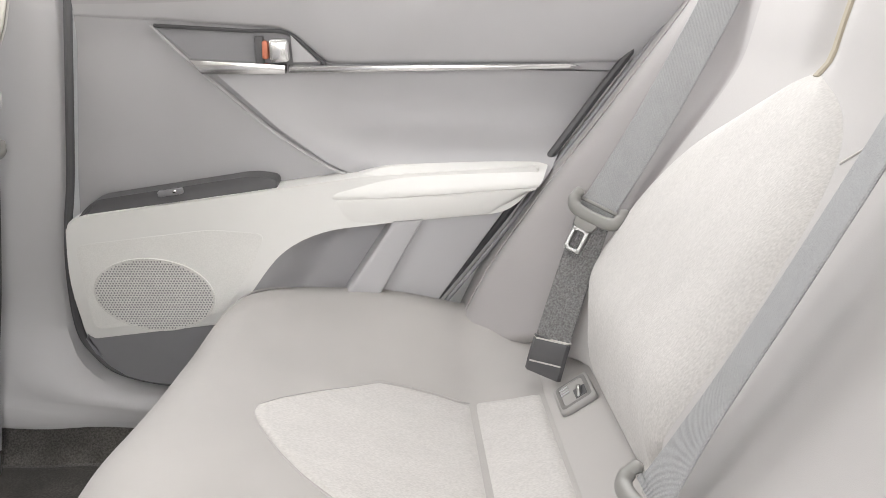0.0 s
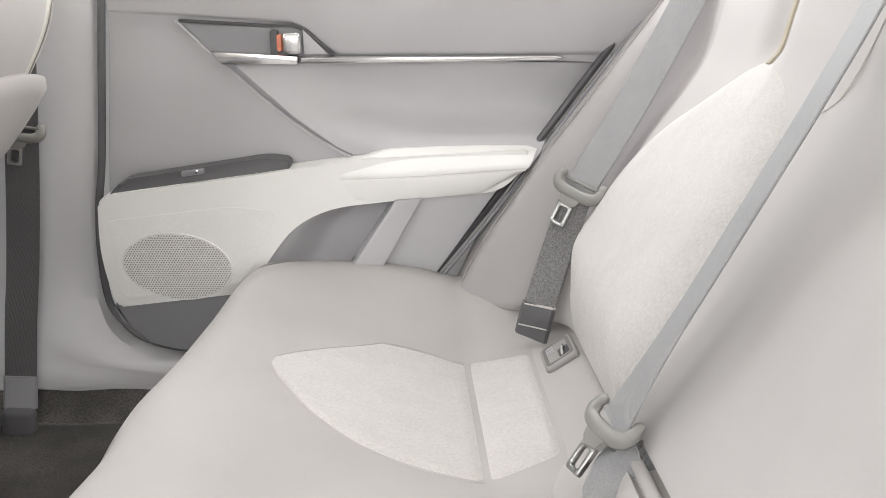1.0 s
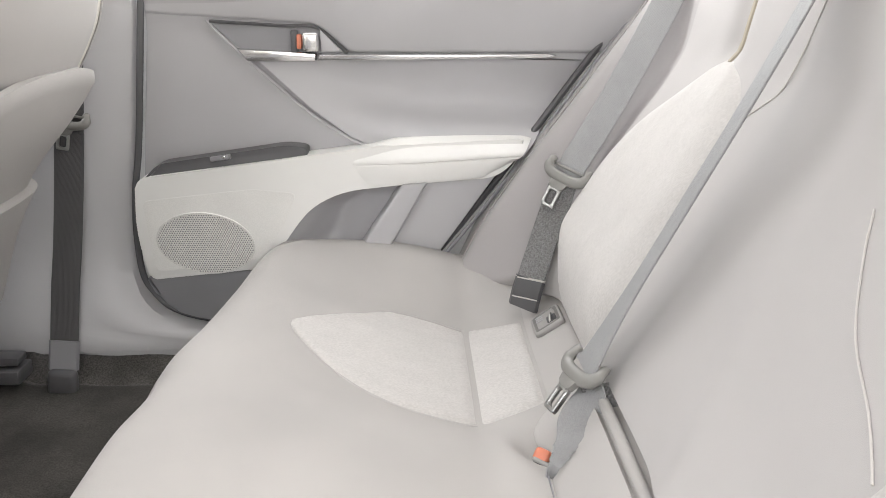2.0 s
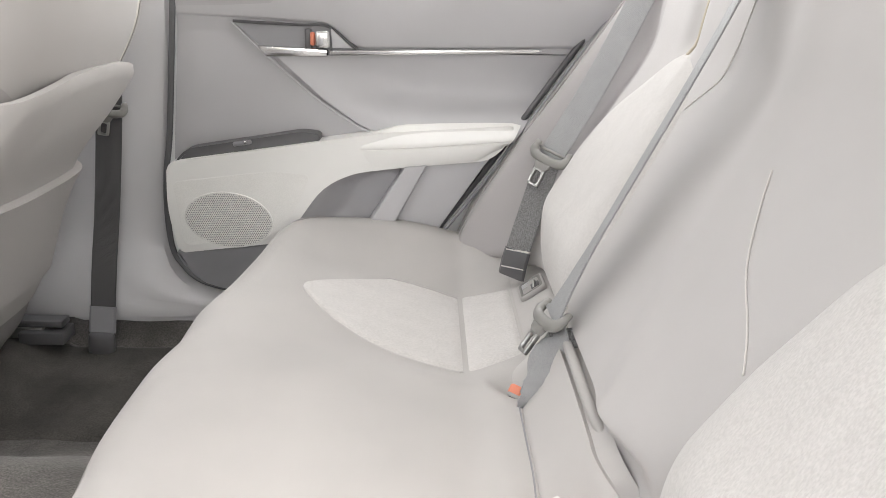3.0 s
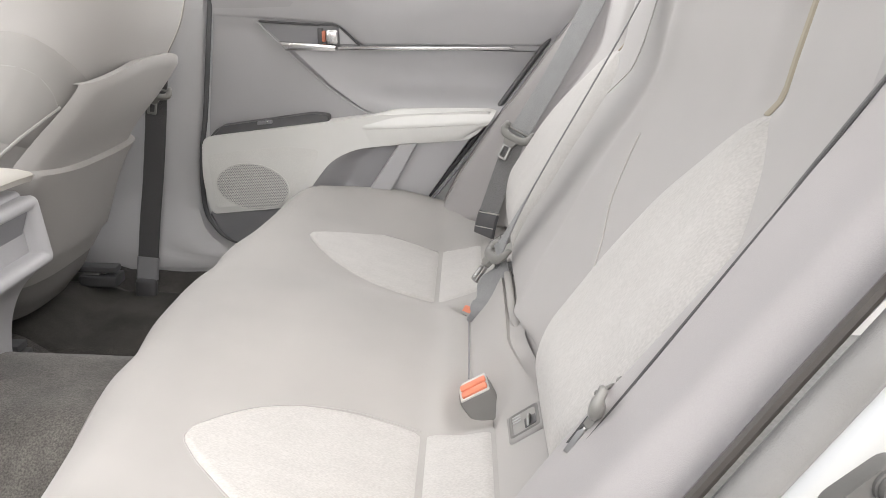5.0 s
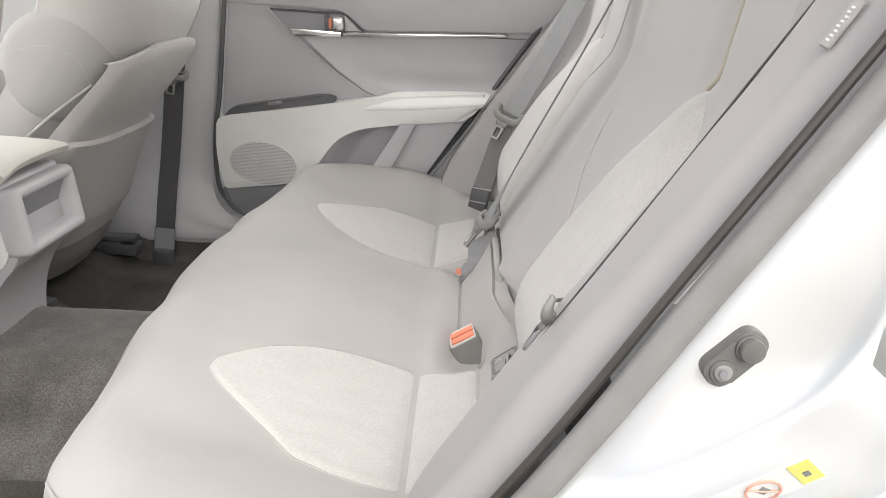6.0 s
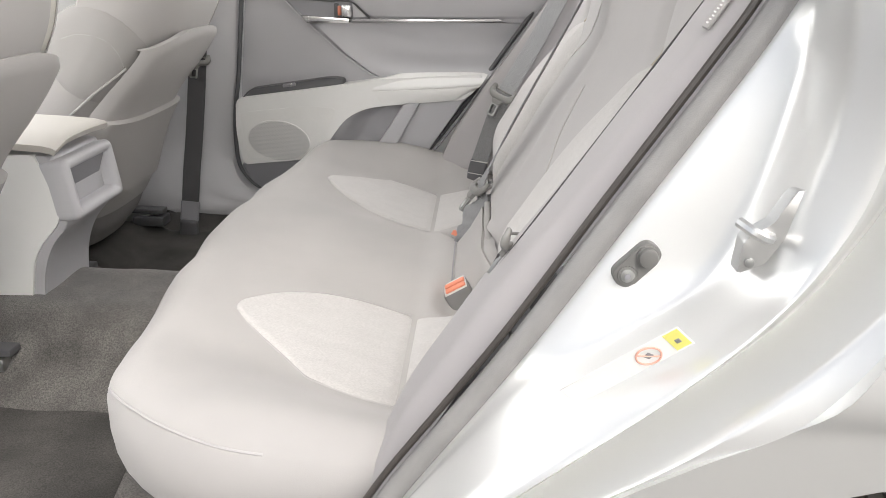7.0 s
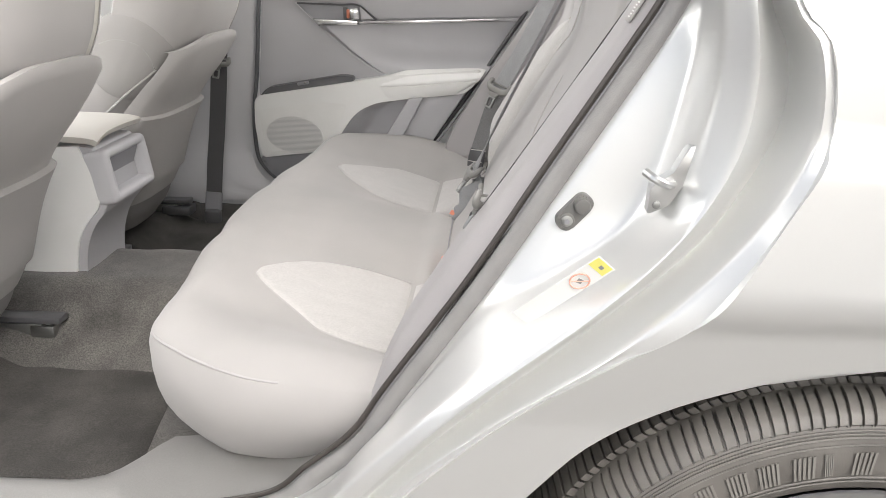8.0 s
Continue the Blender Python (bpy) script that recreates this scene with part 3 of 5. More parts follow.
def build_door():
    d = thing("rear_door", (-0.15, 0.70, 0.44), "closed grey rear door with a white armrest", "car door")
    rear = lambda z: lerp(z, [(0.44, -0.140), (0.557, -0.050), (0.706, 0.062), (0.766, 0.100), (0.920, 0.209), (1.01, 0.278), (1.06, 0.318)])
    front = lambda z: lerp(z, [(0.44, -0.47), (0.468, -0.522), (0.515, -0.557), (0.60, -0.564), (0.70, -0.553), (0.766, -0.545), (0.99, -0.520), (1.06, -0.513)])
    rows = []
    for z in np.linspace(0.45, 1.055, 61):
        a, b = front(z), rear(z)
        rows.append([Vector((x, door_y(x, z) + 0.006 * (1 - step(0.70, 0.76, z)), z)) for x in np.linspace(a, b, 70)])
    part("lining", grid(rows), TRIM, d, "grey plastic door lining")
    # soft upper roll, above the chrome line
    slash = [(-0.426, 0.962), (-0.372, 0.910), (-0.275, 0.826), (-0.206, 0.779), (-0.175, 0.765), (-0.145, 0.757)]
    rows = []
    for x in np.linspace(-0.520, 0.216, 60):
        lo = lerp(x, [(-0.525, 0.970), (-0.428, 0.968), (-0.30, 0.963), (-0.252, 0.961), (-0.228, 0.945), (-0.203, 0.921), (-0.18, 0.918), (0.25, 0.928)])
        rows.append([Vector((x + ((z - lo) * 0.76 + 0.010 + 0.3 * h) * step(0.0, 0.216, x), 0.694 - h, z)) for z, h in ((lo - 0.002, -0.006), (lo + 0.001, 0.003), (lo + 0.006, 0.007), (lo + 0.03, 0.013), (lo + 0.06, 0.024), (1.045, 0.036), (1.07, 0.030))])
    part("upper_roll", grid(rows), TRIM_SOFT, d, "soft grey vinyl upper roll")
    # raised middle field behind the slanting edge
    rows = []
    for k in range(25):
        z = 0.754 + (0.912 - 0.754) * k / 24
        xl = lerp(z, [(0.754, -0.138), (0.765, -0.173), (0.779, -0.204), (0.826, -0.273), (0.912, -0.372)])
        xr = rear(z) + 0.007
        row = []
        for i in range(40):
            t = i / 39
            x = xl + (xr - xl) * t
            dip = 0.033 * math.sin(math.pi * min(1, max(0, (z - 0.775) / 0.15))) * step(0.0, 0.22, x - xl)
            bulge = 0.027 * (1 - step(0.765, 0.835, z)) * step(0, 0.16, x - xl)
            row.append(Vector((x, 0.690 + dip - bulge + 0.012 * (1 - step(0.0, 0.006, x - xl)), z)))
        rows.append(row)
    part("middle_field", grid(rows), TRIM_SOFT, d, "soft grey hollow door field")
    part("field_edge", tube(spline([Vector((x, 0.690, z)) for x, z in slash], 6), 0.0022, seg=6), TRIM_SOFT, d)
    # chrome line
    bm = slab([(-0.246, 0.9155), (0.130, 0.9235), (0.147, 0.921), (0.130, 0.9165), (-0.246, 0.9045)], 0.676, 0.70, 0.003)
    part("chrome_strip", bm, CHROME, d, "slim satin chrome strip")
    bm = slab([(-0.376, 0.921), (-0.249, 0.9165), (-0.249, 0.9035), (-0.360, 0.9015)], 0.672, 0.70, 0.004)
    part("handle_ledge", bm, CHROME, d, "chrome ledge of the door pull")
    bm = slab(rounded([(-0.420, 0.960), (-0.294, 0.955), (-0.247, 0.957), (-0.200, 0.917), (-0.248, 0.914), (-0.374, 0.920)], 0.006), 0.6895, 0.70, 0.001)
    part("handle_bowl", bm, POCKET, d, "hollow behind the door pull")
    part("bezel", tube([Vector((x, 0.688, z)) for x, z in rounded([(-0.420, 0.962), (-0.294, 0.9575), (-0.247, 0.9595), (-0.198, 0.917)], [0, 0.01, 0.02, 0])], 0.0028, seg=6), DARK, d)
    m = pose(-0.257, 0.678, 0.934, 0, -3, 0)
    h = part("inner_handle", block((0.026, 0.018, 0.031), m, 0.005, 3), CHROME, d, "satin chrome inner door handle")
    part("lock_lever", block((0.008, 0.012, 0.024), pose(-0.276, 0.682, 0.934), 0.003), ORANGE, d, "orange lock lever")
    part("lever_frame", block((0.012, 0.016, 0.036), pose(-0.284, 0.687, 0.934), 0.003), DARK, d)
    # bright wing behind the handle
    part("bezel_wing", slab([(-0.243, 0.954), (-0.206, 0.919), (-0.241, 0.918)], 0.684, 0.70, 0.002), TRIM_SOFT, d)
    # window switch panel
    bm = slab(rounded([(-0.552, 0.692), (-0.518, 0.730), (-0.299, 0.767), (-0.264, 0.762), (-0.268, 0.742), (-0.40, 0.722)], [0.01, 0.015, 0.02, 0.02, 0.01, 0.03]), 0.664, 0.70, 0.004)
    sw = part("switch_panel", bm, DARK, d, "dark window switch panel")
    part("window_switch", block((0.034, 0.010, 0.008), pose(-0.410, 0.660, 0.744, 0, -9, 0), 0.002), POCKET, sw)
    part("switch_tip", block((0.006, 0.008, 0.005), pose(-0.403, 0.656, 0.747, 0, -9, 0), 0.0015), CHROME, sw)
    # armrest and speaker panel, one white moulding
    out = rounded([(-0.554, 0.702), (-0.530, 0.710), (-0.313, 0.743), (-0.150, 0.769), (0.100, 0.787), (0.080, 0.742), (0.050, 0.719), (-0.103, 0.704), (-0.205, 0.691), (-0.262, 0.662), (-0.30, 0.610), (-0.338, 0.551), (-0.543, 0.526), (-0.560, 0.61)],
                  [0.012, 0.0, 0.0, 0.0, 0.01, 0.02, 0.02, 0.03, 0.05, 0.05, 0.03, 0.01, 0.01, 0.05])
    bm = slab(out, 0.655, 0.705, 0.005, 2)
    arm = part("armrest", bm, VINYL, d, "white vinyl armrest moulding")
    # padded rear part of the armrest: sloping top, seam, and an upright face below it
    top = [(-0.31, 0.739), (-0.24, 0.752), (-0.19, 0.760), (-0.15, 0.770), (-0.11, 0.781), (0.0, 0.786), (0.08, 0.787), (0.097, 0.784)]
    mid = [(-0.31, 0.738), (-0.285, 0.7325), (-0.21, 0.734), (0.05, 0.755), (0.097, 0.759)]
    bot = [(-0.31, 0.706), (-0.26, 0.692), (-0.205, 0.694), (-0.103, 0.706), (0.05, 0.721), (0.075, 0.735), (0.097, 0.752)]
    for name, lab, ring in (("armrest_pad", "padded white armrest top", lambda t, m, u: ((0.694, t - 0.002), (0.684, t + 0.001), (0.668, t), (0.645, t * 0.45 + m * 0.55 + 0.004), (0.634, m + 0.010), (0.630, m + 0.005), (0.631, m + 0.001), (0.636, m - 0.001))),
                            ("armrest_face", "white vinyl face under the seam", lambda t, m, u: ((0.638, m + 0.001), (0.634, m - 0.001), (0.633, m - 0.004), (0.636, (m + u) / 2), (0.640, u + 0.006), (0.646, u), (0.694, u + 0.003)))):
        rows = []
        for x in np.linspace(-0.30, 0.097, 50):
            g = 0.7 * step(-0.30, -0.04, x)
            r = ring(bend(x, top), bend(x, mid), lerp(x, bot))
            rows.append([Vector((x + (z - 0.765) * 0.7 * step(0.0, 0.09, x), 0.660 + (y - 0.660) * (g if y < 0.660 else 1) + (0.004 if y < 0.66 else 0) * (1 - g), z)) for y, z in r])
        rows.append([v.lerp(Vector((v.x + 0.004, 0.690, v.z)), 0.9) for v in rows[-1]])
        part(name, grid(rows), VINYL, arm, lab)
    # ledge line over the speaker field, and the field itself, a hair proud
    fld = rounded([(-0.545, 0.668), (-0.36, 0.692), (-0.285, 0.686), (-0.305, 0.636), (-0.348, 0.568), (-0.532, 0.541)], 0.012)
    part("speaker_field", slab(fld, 0.6545, 0.66, 0.0004, 1), PERF, arm, "finely perforated white field")
    cx, cz = -0.443, 0.595
    disc = [(cx + 0.084 * math.cos(a), cz + 0.055 * math.sin(a) - 0.06 * (math.cos(a) * 0.084)) for a in np.linspace(0, math.tau, 48, endpoint=False)]
    g = part("speaker_grille", slab(disc, 0.6525, 0.656, 0.001), GRILLE, arm, "round perforated speaker grille")
    holes = bmesh.new()
    i = 0
    for r in range(-16, 17):
        for c in range(-22, 23):
            x, z = cx + (c + 0.5 * (r % 2)) * 0.0041, cz + r * 0.0036
            u, w = (x - cx) / 0.081, (z - cz + 0.06 * (x - cx)) / 0.052
            if u * u + w * w < 1:
                vs = [holes.verts.new((x + 0.00125 * math.cos(k * math.tau / 6), 0.65225, z + 0.00125 * math.sin(k * math.tau / 6))) for k in range(6)]
                holes.faces.new(vs)
    tagged(part("grille_holes", holes, POCKET, g, smooth=False), kind="stuff")
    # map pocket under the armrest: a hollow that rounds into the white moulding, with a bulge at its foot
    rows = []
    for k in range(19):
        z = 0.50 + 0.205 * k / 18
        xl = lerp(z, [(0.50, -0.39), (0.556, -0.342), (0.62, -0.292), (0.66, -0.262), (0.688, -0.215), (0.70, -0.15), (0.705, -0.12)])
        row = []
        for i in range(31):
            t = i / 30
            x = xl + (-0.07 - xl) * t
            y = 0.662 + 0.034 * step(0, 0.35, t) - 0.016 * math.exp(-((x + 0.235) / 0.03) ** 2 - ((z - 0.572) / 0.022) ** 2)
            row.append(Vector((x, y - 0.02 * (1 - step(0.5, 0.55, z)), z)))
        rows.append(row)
    # same trim as the lining; the darker colour stands for shade
    part("map_pocket", grid(rows), POCKET_SHADE, d, "hollow grey map pocket, shade put into its colour")
    bm = slab([(-0.1056, 0.7054), (-0.0627, 0.7108), (-0.149, 0.5485), (-0.206, 0.5453)], 0.650, 0.70, 0.006, 3)
    part("pocket_strut", bm, TRIM, d, "slanting grey pocket strut")
    bm = slab([(-0.0666, 0.7086), (0.0541, 0.7204), (-0.0469, 0.5692), (-0.0707, 0.5478), (-0.1557, 0.5431)], 0.667, 0.70, 0.004, 2)
    part("rear_panel", bm, TRIM, d)
    # scuffed emblem-like moulding mark in the pocket
    part("pocket_mark", block((0.022, 0.002, 0.016), pose(-0.245, 0.679, 0.583), 0.0005), TRIM, d)
    # dark lower trim under the speaker
    bm = slab(rounded([(-0.556, 0.5222), (-0.3316, 0.5483), (-0.2882, 0.4955), (-0.3454, 0.4472), (-0.4554, 0.441), (-0.530, 0.4676)], [0.004, 0.01, 0.02, 0.02, 0.04, 0.05]), 0.672, 0.705, 0.006)
    part("lower_trim", bm, POCKET, d, "dark grey kick trim")
    adopt(d)
    # seal round the opening
    pts = [Vector((x, 0.690, z)) for x, z in ((-0.517, 1.06), (-0.527, 0.992), (-0.552, 0.766), (-0.566, 0.68), (-0.572, 0.6), (-0.568, 0.525), (-0.55, 0.488), (-0.52, 0.458), (-0.465, 0.44), (-0.39, 0.432), (-0.25, 0.436), (-0.135, 0.458), (-0.055, 0.557), (0.055, 0.703), (0.203, 0.918), (0.272, 1.008), (0.32, 1.06))]
    seal = part("door_seal", tube(spline(pts, 6), 0.006, seg=8), DARK)
    tagged(seal, "black rubber seal round the closed door", "door seal", kind="structure")
    # dark strip along the gap between door and bolster
    pts = [Vector((x + 0.010, 0.676, z)) for x, z in ((-0.135, 0.450), (-0.055, 0.553), (0.055, 0.700), (0.203, 0.915), (0.272, 1.005), (0.32, 1.06))]
    tagged(part("gap_strip", tube(spline(pts, 6), 0.0035, seg=8), POCKET), "dark strip in the gap beside the rear bolster", "door seal", kind="structure")


# ---- B pillar and sill on the far side ----
def build_pillar():
    p = thing("pillar_trim", (-0.70, 0.68, 0.43), "grey plastic centre pillar and sill lining", "pillar trim", kind="structure")
    rows = []
    for z in [0.40] + list(np.linspace(0.405, 1.12, 50)):
        edge = lerp(z, [(0.405, -0.28), (0.422, -0.35), (0.434, -0.475), (0.452, -0.530), (0.485, -0.562), (0.53, -0.578), (0.60, -0.581), (0.68, -0.574), (0.766, -0.560), (0.88, -0.548), (0.992, -0.535), (1.12, -0.52)])
        fl = 0.030 * (1 - step(0.42, 0.58, z))
        row = [Vector((edge + 0.004, 0.705, z)), Vector((edge - 0.001, 0.696, z))]
        for k in range(12):
            t = k / 11
            x = edge - 0.006 - t * (edge + 0.90)
            y = 0.690 - fl - 0.022 * step(0, 0.16, t) - 0.012 * step(0.3, 0.6, t) - 0.02 * step(0.9, 1.15, z)
            row.append(Vector((x, y, z)))
        rows.append(row)
    part("lining", grid(rows), PILLAR, p)
    rows = [[Vector((x, y, z)) for x in np.linspace(-1.2, 0.05, 20)] for y, z in ((0.70, 0.412), (0.668, 0.410), (0.655, 0.406), (0.650, 0.396), (0.648, 0.34))]
    part("sill_trim", grid(rows), PILLAR, p)
    adopt(p)


# ---- belts ----
def tongue(parent, m, scale=1.0, mat=None):
    """Belt tongue: a moulded yoke with two ears round the belt, a neck and a slotted plate. Local x across the belt, y up the belt, z off it."""
    m = m @ Matrix.Scale(scale, 4)
    mat = mat or TONGUE
    arc = spline([(-0.030, 0.022, -0.001), (-0.0335, 0.012, 0.002), (-0.030, 0.001, 0.004), (-0.018, -0.004, 0.005), (0.0, -0.005, 0.005), (0.018, -0.004, 0.005), (0.030, 0.001, 0.004), (0.0335, 0.012, 0.002), (0.030, 0.022, -0.001)], 4)
    rows = []
    n = len(arc)
    for i, p in enumerate(arc):
        d = (arc[min(i + 1, n - 1)] - arc[max(i - 1, 0)]).normalized()
        side = Vector((-d.y, d.x, 0)).normalized()
        r = (0.0085 if 0.15 < i / (n - 1) < 0.85 else 0.0068) * (0.55 if i in (0, n - 1) else 1)
        rows.append([m @ (p + r * math.cos(k * math.tau / 12) * side + Vector((0, 0, 0.72 * r * math.sin(k * math.tau / 12)))) for k in range(12)])
    bm = grid(rows, loop=True)
    for r0 in (rows[0], rows[-1]):
        bm.faces.new([bm.verts.new(v) for v in r0])
    bmesh.ops.remove_doubles(bm, verts=bm.verts[:], dist=1e-6)
    t = part("tongue", bm, mat, parent, "grey moulded belt tongue")
    part("slot_bar", block((0.058, 0.005, 0.004), m @ pose(0, 0.012, -0.004), 0.0015, 1), mat, t)
    neck = slab(rounded([(-0.020, -0.008), (0.014, -0.008), (0.007, -0.024), (-0.016, -0.024)], 0.004), 0.0085, 0.001, 0.0025, 2, axes="xy")
    bmesh.ops.transform(neck, matrix=m, verts=neck.verts)
    part("neck", neck, mat, t)
    rows = []
    for g, h in ((0.0, 0.001), (0.0, 0.0055), (0.0012, 0.0068), (0.0042, 0.0068), (0.0052, 0.0055), (0.0052, 0.001)):
        ring = rounded([(-0.0165 + g, -0.054 + g), (0.0065 - g, -0.054 + g), (0.0065 - g, -0.022 - g), (-0.0165 + g, -0.022 - g)], 0.004, 4)
        rows.append([m @ Vector((x, y, h)) for x, y in ring])
    part("latch_plate", grid(rows, loop=True), STEEL, t, "bright slotted latch plate")
    return t


def frame_of(origin, across, along):
    a, l = Vector(across).normalized(), Vector(along).normalized()
    a = (a - a.dot(l) * l).normalized()
    n = a.cross(l)
    return Matrix.Translation(origin) @ Matrix((a, l, n)).transposed().to_4x4()


def build_belts():
    for s in (1, -1):
        b = thing("seat_belt", (0.10, 0.53 * s, 0.52), "grey outboard seat belt lying on the backrest", "seat belt", "rear seat belts")
        low = spline([(0.088, 0.500, 0.546), (0.095, 0.497, 0.588), (0.119, 0.515, 0.665), (0.147, 0.534, 0.752)] if s > 0 else
                     [(0.078, -0.520, 0.545), (0.082, -0.545, 0.60), (0.098, -0.595, 0.70), (0.126, -0.636, 0.788)], 8)
        # lower webbing and near shoulder strap: shade put into darker webbing colours
        part("lap_webbing", ribbon(low, (0.85, -0.5, 0.0) if s > 0 else (0.35, 0.9, -0.25), 0.046 if s > 0 else 0.034), BELT_SHADED if s > 0 else BELTDARK, b, "grey lower webbing, shade in its darker colour")
        up = spline([(0.150, 0.543, 0.752), (0.192, 0.550, 0.825), (0.232, 0.558, 0.90), (0.286, 0.570, 1.012), (0.335, 0.585, 1.12)] if s > 0 else
                    [(0.114, -0.642, 0.755), (0.132, -0.638, 0.782), (0.186, -0.627, 0.859), (0.229, -0.619, 0.921), (0.277, -0.609, 0.991), (0.352, -0.594, 1.100)], 8)
        part("shoulder_webbing", ribbon(up, (0.85, -0.52, 0.0) if s > 0 else (0.30, 0.9, -0.30), 0.047 if s > 0 else 0.040), BELT if s > 0 else BELTDARK, b)
        m = frame_of((0.147, 0.533, 0.752), (0.80, -0.58, -0.12), (0.42, 0.12, 0.9)) if s > 0 else frame_of((0.130, -0.636, 0.795), (0.45, 0.75, -0.15), (0.50, 0.05, 0.86))
        tongue(b, m, 1.0 if s > 0 else 0.72)
        face = (0.85, -0.5, 0.0) if s > 0 else (0, 1, 0.12)
        sl = part("anchor_sleeve", ribbon(low[:10], face, 0.050, 0.004), DARK, b, "black sleeve at the anchor")
        for q in (4, 9):
            part("sleeve_edge", ribbon([low[q] - Vector((0, 0, 0.001)), low[q] + Vector((0, 0, 0.001))], face, 0.0505, 0.0046), THREAD, sl)
        adopt(b)
    # middle belt, its buckle still latched
    b = thing("seat_belt", (0.06, 0.13, 0.53), "grey middle seat belt with its tongue near the buckle", "seat belt", "rear seat belts")
    wide = Vector((0.36, -0.89, 0.25))
    up = spline([(0.098, 0.116, 0.637), (0.104, 0.114, 0.650), (0.130, 0.112, 0.71), (0.173, 0.113, 0.80), (0.240, 0.125, 0.93), (0.285, 0.136, 1.02), (0.335, 0.15, 1.13)], 8)
    turn = [wide.lerp(Vector((-0.21, -1, 0)), step(0, 22, i)) for i in range(len(up))]
    part("shoulder_webbing", ribbon(up, turn, 0.046), BELT, b)
    tongue(b, frame_of((0.096, 0.117, 0.632), wide, (0.56, 0.22, 0.80)), 1.0)
    # slack of the belt, crumpled down to the buckle in two plies
    low = spline([(0.104, 0.108, 0.624), (0.098, 0.092, 0.608), (0.086, 0.076, 0.588), (0.080, 0.060, 0.568), (0.074, 0.052, 0.548), (0.070, 0.060, 0.528)], 6)
    flat = Vector((0.93, -0.29, 0.12))
    part("lap_webbing", ribbon(low, [wide.lerp(flat, step(0, 9, i)) + Vector((0, 0.40 * math.sin(i * 0.75), 0.30 * math.sin(i * 0.5 + 1))) for i in range(len(low))], 0.044), BELT, b, "crumpled lower webbing")
    low = spline([(0.112, 0.104, 0.626), (0.112, 0.084, 0.604), (0.104, 0.068, 0.580), (0.092, 0.062, 0.550), (0.080, 0.072, 0.520)], 6)
    # the back ply's shade is put into its colour
    part("back_ply", ribbon(low, [Vector((0.80, -0.50, 0.35 - 0.025 * i)) + Vector((0, 0.3 * math.sin(i * 0.9 + 2), 0)) for i in range(len(low))], 0.040), BELT_SHADED, b, "back ply, shade in its darker colour")
    adopt(b)
    k = thing("belt_buckle", (0.064, 0.098, 0.50), "dark belt buckle with orange release", "belt buckle", "belt buckles")
    m = frame_of((0.066, 0.078, 0.520), (0.90, -0.36, 0.05), (0.42, 0.40, 0.80))
    part("housing", block((0.056, 0.056, 0.026), m @ pose(0, -0.012, 0), 0.006, 3, taper=1.0), DARK, k)
    part("rim", block((0.058, 0.006, 0.028), m @ pose(0, 0.014, 0), 0.0025), PLASTICA, k, "pale worn rim")
    part("release", block((0.018, 0.016, 0.018), m @ pose(-0.021, 0.020, 0.004), 0.004, 3), ORANGE, k, "orange release button")
    adopt(k)
    k = thing("belt_buckle", (0.071, -0.132, 0.47), "grey twin belt buckle with two orange releases", "belt buckle", "belt buckles")
    m = frame_of((0.0625, -0.141, 0.5295), (0.86, -0.06, 0.48), (-0.16, 0.95, 0.22))
    body = bmesh.new()
    rows = []
    for h, gx, gy, sx, sy in ((0.002, 0.0225, 0.0175, 0, 0), (-0.001, 0.0245, 0.0195, 0, 0), (-0.015, 0.026, 0.021, 0.002, -0.003), (-0.05, 0.029, 0.025, 0.010, -0.026), (-0.085, 0.027, 0.025, 0.016, -0.044)):
        ring = rounded([(-gx, -gy), (gx, -gy), (gx, gy), (-gx, gy)], 0.006, 4)
        rows.append([m @ Vector((x + sx, y + sy, h)) for x, y in ring])
    grid(rows, body, loop=True)
    body.faces.new([body.verts.new(v) for v in rows[0]])
    bmesh.ops.remove_doubles(body, verts=body.verts[:], dist=1e-6)
    part("housing", body, PLASTICG, k, "dark grey buckle housing")
    part("face", block((0.043, 0.034, 0.003), m @ pose(0, 0, 0.0025), 0.001, 1), FACE, k, "pale buckle face")
    for off in (-0.0085, 0.0045):
        part("release", block((0.038, 0.0105, 0.006), m @ pose(0.001, off, 0.0045), 0.0022), ORANGE, k, "orange release button")
    part("base_tab", block((0.020, 0.030, 0.004), m @ pose(0.034, -0.022, -0.03, 0, 20, 0), 0.0015, 1), PLASTICA, k)
    adopt(k)
    # front belt on the pillar
    b = thing("seat_belt", (-0.70, 0.64, 0.37), "dark front seat belt hanging on the pillar", "seat belt")
    pts = spline([(-0.690, 0.598, 0.362), (-0.685, 0.610, 0.43), (-0.676, 0.620, 0.52), (-0.664, 0.632, 0.62), (-0.641, 0.634, 0.80), (-0.610, 0.628, 1.08)], 8)
    part("webbing", ribbon(pts, (1, 0.12, 0), 0.046), BELTDARK, b)
    part("anchor_sleeve", ribbon(pts[2:9], (1, 0.12, 0), 0.050, 0.004), POCKET, b, "grey anchor sleeve")
    part("anchor_cap", block((0.05, 0.022, 0.06), pose(-0.690, 0.594, 0.352, 0, 4, 0), 0.010, 3), DARK, b, "dark anchor cap")
    m = frame_of((-0.640, 0.628, 0.805), (1, 0.12, 0.25), (0.18, 0.0, 0.98))
    tongue(b, m, 0.85)
    adopt(b)


# ---- front seats ----
REAR_LINE = [(0.42, -0.80), (0.46, -0.767), (0.50, -0.752), (0.542, -0.732), (0.65, -0.697), (0.73, -0.662), (0.762, -0.640), (0.824, -0.590), (0.895, -0.544), (0.96, -0.509), (1.01, -0.495), (1.1, -0.475), (1.2, -0.455)]


